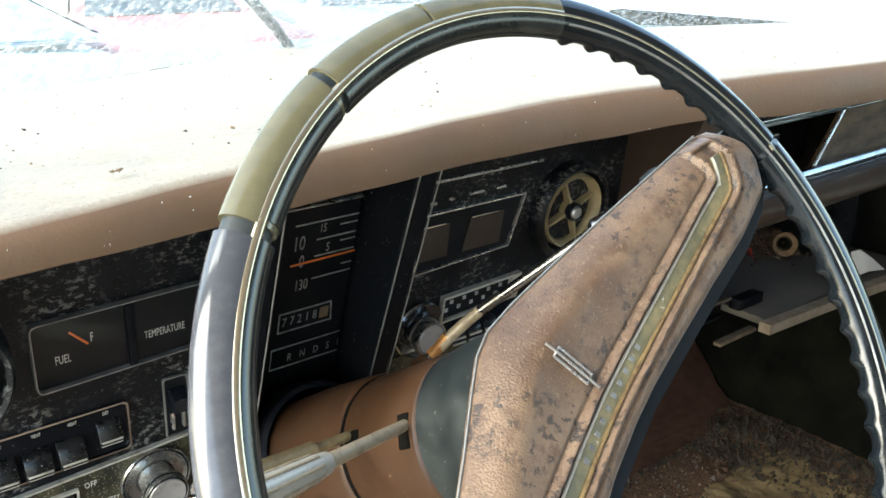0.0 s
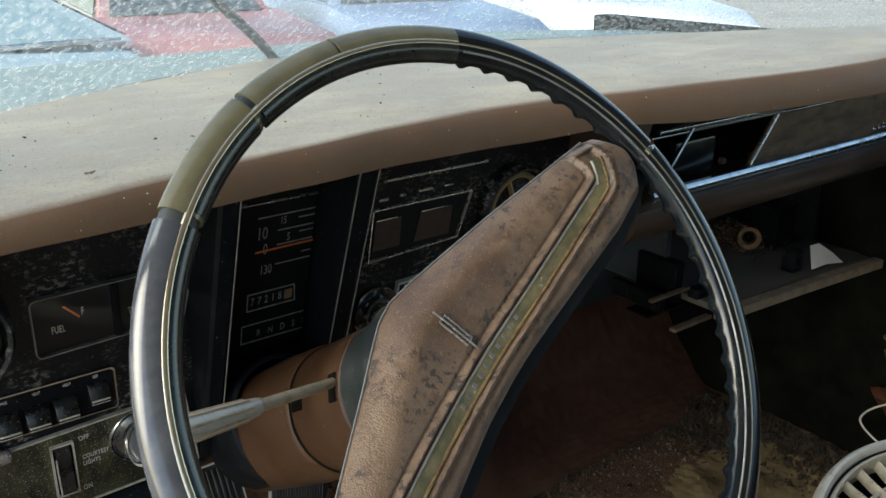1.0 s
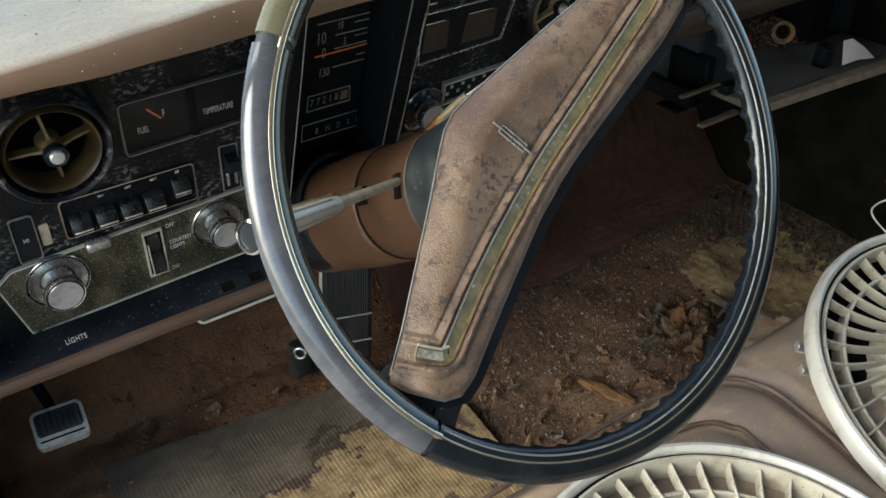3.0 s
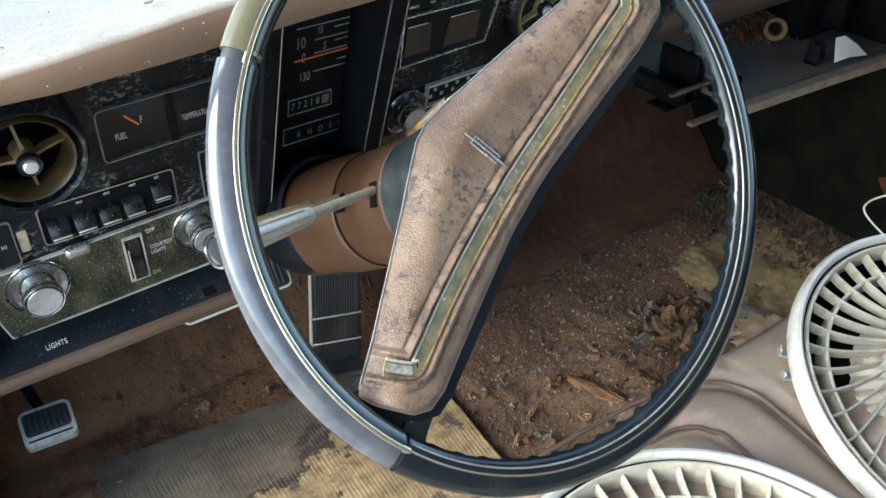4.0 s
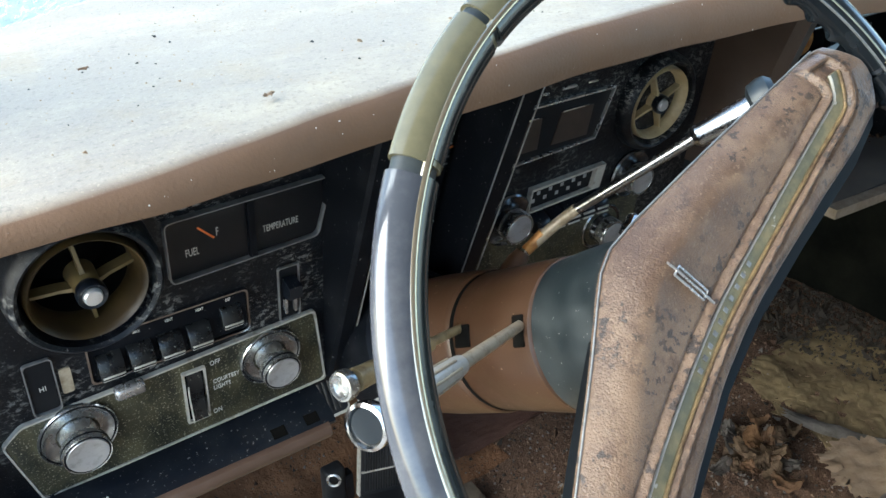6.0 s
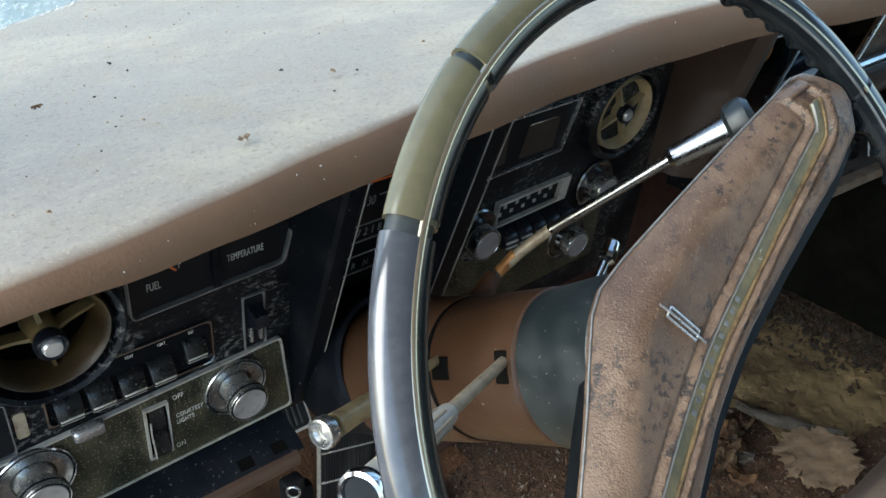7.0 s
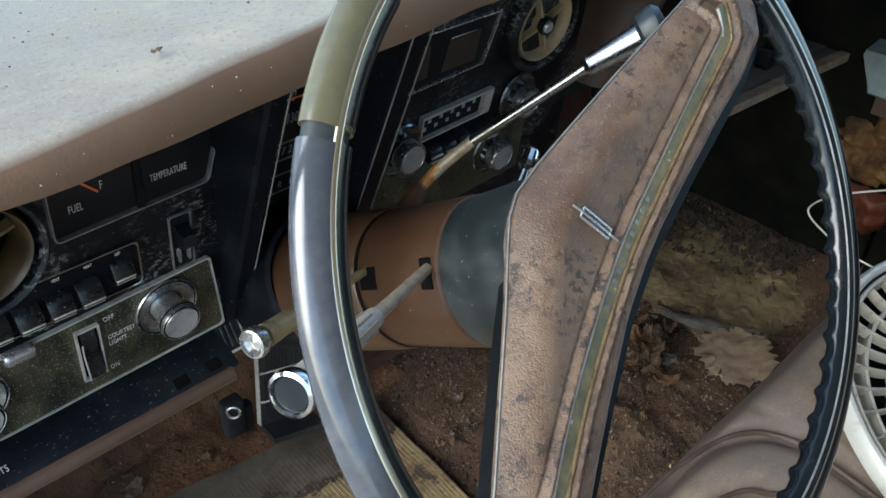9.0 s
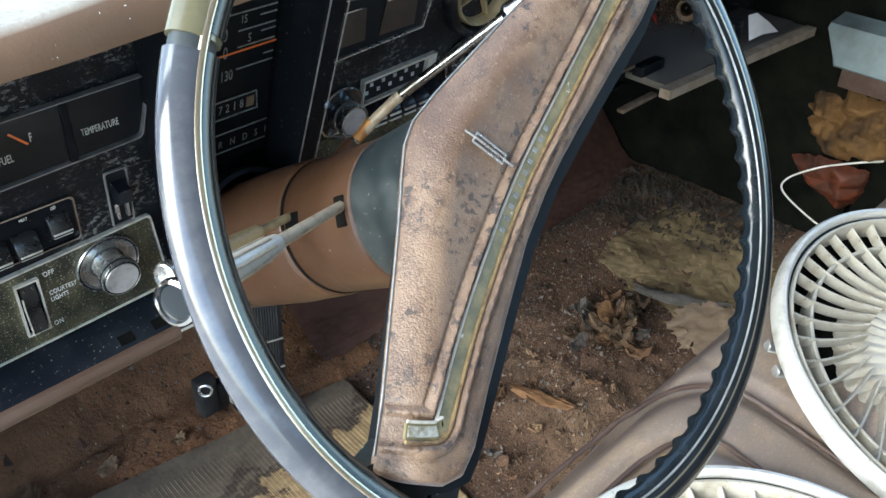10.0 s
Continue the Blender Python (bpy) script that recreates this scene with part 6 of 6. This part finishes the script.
flake("bark_strip", 0.735, 0.535, -76, 0.115, 0.026, 0.006, ORANGEBARK, "long curled strip of brown bark")
for x, y, a, w, h, mt in ((0.20, 0.88, 20, 0.06, 0.04, TANBIT), (0.10, 0.90, 60, 0.07, 0.05, BARK), (0.03, 0.80, 30, 0.08, 0.03, TANBIT), (0.0, 0.78, 90, 0.06, 0.02, TANBIT), (0.30, 0.86, 15, 0.04, 0.03, TANBIT)):
    flake("leaf_scrap", x, y, a, w * 0.6, h * 0.6, 0.005, mt, "curled dry leaf scrap on the floor")
for k in range(34):
    x, y = 0.955 + rnd.gauss(0, 0.034), 0.57 + rnd.gauss(0, 0.030)
    flake("dry_leaf", x, y, rnd.uniform(0, 360), rnd.uniform(0.025, 0.055), rnd.uniform(0.02, 0.035), rnd.uniform(0.004, 0.016), (BARK, DEADLEAF, GREYBIT, BARK, DEADLEAF)[(k * 7) % 5], "curled dry leaf in the heap on the floor", rnd.uniform(0.006, 0.03))
flake("red_leaf", 0.949, 0.576, 40, 0.05, 0.034, 0.008, ORANGEBARK, "reddish brown dry leaf on the heap", 0.035)
for k in range(26):
    x, y = rnd.uniform(0.45, 0.85), rnd.uniform(0.42, 0.75)
    flake("bark_chip", x, y, rnd.uniform(0, 360), rnd.uniform(0.014, 0.035), rnd.uniform(0.008, 0.018), 0.004, (BARK, TANBIT, GREYBIT)[k % 3], "small chip of bark on the floor", 0.006)
flake("torn_sheet", 1.045, 0.440, -35, 0.14, 0.13, 0.004, PALETAN, "torn tan fibre sheet on the floor", 0.04, 0.35)
flake("grey_strip", 1.092, 0.52, -72, 0.18, 0.030, 0.01, PALEGREY, "long grey strip on the floor", 0.030)
underlay = thing("underlay_sheet", Matrix(), "torn yellow-brown carpet underlay on the floor", "underlay")
part("sheet", grid(70, 60, lambda u, v: (1.03 + 0.05 * v + 0.35 * u + 0.03 * noise.noise(Vector((v * 5, 0, 7))) + 0.025 * noise.noise(Vector((v * 19, 0, 2))), 0.40 + 0.37 * v + 0.03 * noise.noise(Vector((u * 5, 3, 7))) + 0.025 * noise.noise(Vector((u * 19, 6, 2))), floor_height(1.03 + 0.05 * v + 0.35 * u, 0.40 + 0.37 * v) + 0.004 + 0.002 * noise.noise(Vector((u * 9, v * 9, 4))) - 0.014 * (abs(2 * u - 1) ** 6 + abs(2 * v - 1) ** 6))), worn("yellow_underlay", (0.27, 0.205, 0.105), (0.12, 0.085, 0.045), 13, 0.42, 0.66, (0.85, 0.95), fine=(120, 0.5, 0.002)), underlay, "", 80)
bracket = thing("pedal_bracket", Matrix.Translation((0.36, 0.86, 0.245)), "small black bracket with a steel ring by the accelerator", "bracket")
part("block", joined(box(-0.020, 0.012, -0.010, 0.014, -0.055, 0.014, 0.007, 3), box(0.006, 0.026, -0.006, 0.012, -0.060, -0.008, 0.005, 2)), RUBBER, bracket)
part("ring", lathe([(0.009 + 0.002 * math.cos(k * math.pi / 4), 0.002 * math.sin(k * math.pi / 4)) for k in range(8)], 20, True), DULL, bracket, "small steel ring").matrix_local = Matrix.Translation((-0.012, -0.016, 0.006)) @ Euler((radians(80), 0, radians(-40))).to_matrix().to_4x4()
foam = thing("foam_lump", Matrix.Translation((1.445, 0.46, 0.428)), "crumbling orange foam lump by the door", "foam")


def foam_at(u, v):
    a = 2 * math.pi * u
    r = v * (0.92 + 0.24 * noise.noise(Vector((math.cos(2 * math.pi * u) * 1.6, math.sin(2 * math.pi * u) * 1.6, 3))) + 0.16 * noise.noise(Vector((math.cos(a) * 3, math.sin(a) * 3, 1))) + (0.07 * v ** 8) * noise.noise(Vector((math.cos(a) * 11, math.sin(a) * 11, 8))))
    y, z = 0.105 * r * math.cos(a) - 0.015, 0.072 * r * math.sin(a)
    return (0.035 - 0.032 * max(0.0, 1 - v ** 6) - 0.022 * noise.noise(Vector((y * 40, z * 40, 2))) - 0.009 * noise.noise(Vector((y * 80, z * 80, 2))), y, z)


part("lump", grid(120, 24, foam_at), FOAM, foam)
armrest = thing("armrest", Matrix(), "pale blue-grey armrest on the passenger door", "armrest")
part("pad", extrude_rows([[(1.40, y, 0.548), (1.405, y, 0.546), (1.412, y + d, 0.604), (1.418, y + d, 0.612), (1.472, y + d, 0.618), (1.472, y, 0.545)] for y, d in ((0.20, 0.0), (0.482, 0.026), (0.490, 0.030))], True), worn("pale_armrest", (0.20, 0.26, 0.28), (0.13, 0.155, 0.16), 14, 0.4, 0.7, (0.3, 0.5)), armrest)
part("base", box(1.408, 1.470, 0.20, 0.478, 0.512, 0.5475, 0.004), PIPE, armrest, "dark brown underside")
rust = thing("rusty_plate", Matrix.Translation((1.44, 0.46, 0.315)) @ Euler((0.2, -0.2, 0.1)).to_matrix().to_4x4(), "rusty red bent metal cover by the door", "cover")
RUST_EDGE = [(0.078, 0.006), (0.030, 0.036), (-0.060, 0.046), (-0.066, -0.010), (-0.048, -0.056), (0.040, -0.026), (0.078, 0.006)]


def rust_at(u, v):
    k = min(5, int(u * 6))
    f = u * 6 - k
    y = (RUST_EDGE[k][0] * (1 - f) + RUST_EDGE[k + 1][0] * f) * v
    z = (RUST_EDGE[k][1] * (1 - f) + RUST_EDGE[k + 1][1] * f) * v
    j = 0.006 * v * noise.noise(Vector((math.cos(2 * math.pi * u) * 5, math.sin(2 * math.pi * u) * 5, 4)))
    fold = max(0.0, 0.022 - abs(y + 0.030 - 0.3 * z)) + 0.5 * max(0.0, 0.020 - abs(z + 0.018 + 0.25 * y))
    return (0.022 - 0.020 * max(0.0, 1 - v ** 8) - 0.5 * fold * (1 - v ** 6) + 0.005 * noise.noise(Vector((y * 60, z * 60, 1))), y + j, z + j)


part("plate", grid(72, 20, rust_at), RUSTRED, rust)
wire = thing("white_wire", Matrix(), "loose white wire hanging by the door", "wire")
part("wire", tube(catmull([(1.46, 0.38, 0.385), (1.425, 0.42, 0.378), (1.405, 0.47, 0.355), (1.40, 0.515, 0.315), (1.40, 0.512, 0.285), (1.41, 0.44, 0.245), (1.42, 0.38, 0.23)], 10), 0.0018, 8), PAPER, wire)

crumbs = thing("pad_crumbs", Matrix(), "scattered crumbs and dark grit on the dusty pad", "debris", "", "stuff")


def pad_place():
    x = rnd.uniform(-0.10, 1.2)
    c = interp(x, CREST)
    y = c + 0.03 + (screen_base(x) - c - 0.03) * rnd.random()
    t = (screen_base(x) + 0.03 - y) / (screen_base(x) + 0.03 - c - 0.006)
    return x, y, 0.986 + 0.004 * math.sin(x * 5) - 0.008 + 0.008 * math.sin(t * math.pi / 2) + 0.0006, 1.0 if rnd.random() > 0.1 else 2.0


part("dark_grit", chips(150, pad_place, 0.0008), RUBBER, crumbs)
part("pale_grit", chips(600, pad_place, 0.0006), TANBIT, crumbs)
for x, y, a, w in ((0.125, 0.418, 30, 0.008), (0.06, 0.52, 10, 0.007), (0.21, 0.47, 70, 0.006), (0.33, 0.60, 20, 0.006)):
    lf = flake("pad_leaf", x, y, a, w, w * 0.6, 0.001, PALETAN if x > 0.1 else BARK, "tiny dry leaf scrap on the dusty pad", 0)
    lf.matrix_world = Matrix.Translation((x, y, 0.9905 + 0.004 * math.sin(x * 5))) @ Matrix.Rotation(radians(a), 4, "Z") @ Matrix.Diagonal((1, 1, 0.3, 1))

# ---- outside: bonnet, wiper and parked cars ----
hood = setting("bonnet", extrude_rows([[(x, screen_base(x) + 0.06, 0.950), (x, 1.2, 0.925), (x, 2.0, 0.852), (x, 2.45, 0.785), (x, 2.56, 0.72), (x, 2.62, 0.4)] for x in (-0.15, 0.3, 0.68, 1.1, 1.5)]), worn("teal_dusty_bonnet", (0.105, 0.160, 0.150), (0.18, 0.225, 0.21), 14, 0.35, 0.65, (0.35, 0.6), speck=((0.045, 0.05, 0.05), 110, 0.60, 0.66)), "dusty teal bonnet beyond the windscreen", "bonnet")
wiper = thing("wiper", Matrix(), "black wiper arm resting on the windscreen", "wiper")
part("arm", tube([(0.510, 0.945, 0.966), (0.455, 0.885, 1.006), (0.371, 0.80, 1.0622), (0.30, 0.72, 1.115)], 0.006, 8), RUBBER, wiper)


def parked_car(m, paint, label, shift=0.0, panes=None):
    panes = panes or CARGLASS
    ob = thing("parked_car", m, label, "car", "parked cars in the yard")
    W, L = 1.86, 5.0
    body = extrude_rows([[(x, -W / 2 * s, 0.30), (x, -W / 2, 0.45), (x, -W / 2, 0.72), (x, -W / 2 * 0.94 * s, z), (x, W / 2 * 0.94 * s, z), (x, W / 2, 0.72), (x, W / 2, 0.45), (x, W / 2 * s, 0.30)] for x, z, s in ((-2.5, 0.78, 0.9), (-2.4, 0.86, 0.97), (-1.2, 0.93, 1.0), (0.9, 0.95, 1.0), (2.3, 0.86, 0.97), (2.5, 0.74, 0.9))], True)
    part("body", body, paint, ob)
    cabin = extrude_rows([[(x0, -0.80, 0.93), (x1, -0.62, z), (x1, 0.62, z), (x0, 0.80, 0.93)] for x0, x1, z in [(p + shift, q + shift, r) for p, q, r in ((-1.5, -0.95, 1.36), (-1.48, -0.9, 1.38), (0.85, 0.15, 1.38), (0.9, 0.2, 1.36))]], True)
    part("cabin", cabin, paint, ob, "roof and pillars")
    part("front_window", extrude_rows([[(0.905 + shift, -0.70, 0.96), (0.27 + shift, -0.56, 1.33)], [(0.905 + shift, 0.70, 0.96), (0.27 + shift, 0.56, 1.33)]]), panes, ob)
    part("rear_window", extrude_rows([[(-1.50 + shift, -0.70, 0.96), (-1.02 + shift, -0.56, 1.33)], [(-1.50 + shift, 0.70, 0.96), (-1.02 + shift, 0.56, 1.33)]]), panes, ob)
    for s in (-1, 1):
        part("side_window", extrude_rows([[(-1.25 + shift, s * 0.815, 0.97), (-0.85 + shift, s * 0.65, 1.32)], [(0.70 + shift, s * 0.815, 0.97), (0.15 + shift, s * 0.65, 1.32)]]), panes, ob)
        part("window_strip", tube([(-1.35 + shift, s * 0.825, 0.955), (0.8 + shift, s * 0.825, 0.955)], 0.012, 6), CHROME, ob)
        for x in (-1.45, 1.5):
            w = part("wheel", lathe([(0.0001, 0.10), (0.20, 0.10), (0.30, 0.09), (0.335, 0.05), (0.335, -0.05), (0.30, -0.09), (0.0001, -0.09)], 28), RUBBER, ob)
            w.matrix_local = Matrix.Translation((x, s * 0.82, 0.335)) @ Matrix.Rotation(radians(90), 4, "X")
            part("hubcap", disc(0.19, 0.095 if s < 0 else -0.105, 0.105 if s < 0 else -0.095), CHROME, w)
    return ob


GZ = -0.52
# The estate car's pale pane colour stands in for a reflection.
parked_car(Matrix.Translation((-0.42, 7.0, GZ)) @ Matrix.Rotation(radians(2), 4, "Z"), worn("light_blue_paint", (0.42, 0.53, 0.57), (0.50, 0.58, 0.61), 3, 0.4, 0.7, (0.3, 0.5)), "pale blue parked estate car with reflections coloured into its windows", 1.45, worn("sky_reflection_glass", (0.30, 0.42, 0.46), (0.42, 0.52, 0.55), 3, 0.4, 0.7, (0.2, 0.4)))
parked_car(Matrix.Translation((3.1, 8.8, GZ)) @ Matrix.Rotation(radians(-97), 4, "Z"), worn("faded_red_paint", (0.36, 0.14, 0.14), (0.46, 0.23, 0.22), 3, 0.4, 0.7, (0.3, 0.5)), "faded red parked car facing the yard")
parked_car(Matrix.Translation((5.5, 8.6, GZ)) @ Matrix.Rotation(radians(-104), 4, "Z"), worn("blue_paint", (0.20, 0.27, 0.40), (0.27, 0.34, 0.46), 3, 0.4, 0.7, (0.3, 0.5)), "blue parked car facing the yard")
parked_car(Matrix.Translation((8.2, 7.9, GZ)) @ Matrix.Rotation(radians(-115), 4, "Z"), worn("white_paint", (0.78, 0.79, 0.80), (0.70, 0.70, 0.70), 3, 0.4, 0.7, (0.3, 0.5)), "white parked car beside the blue one")
shed = setting("backdrop_shed", joined(*[box(10.4, 13.6, 19, 19.2, GZ + 0.3 * k, GZ + 0.3 * k + 0.28, 0.01, 1) for k in range(8)]), worn("brown_boards", (0.22, 0.15, 0.10), (0.32, 0.24, 0.17), 4, 0.4, 0.7, (0.8, 0.9)), "brown board fence behind the parked cars", "fence")
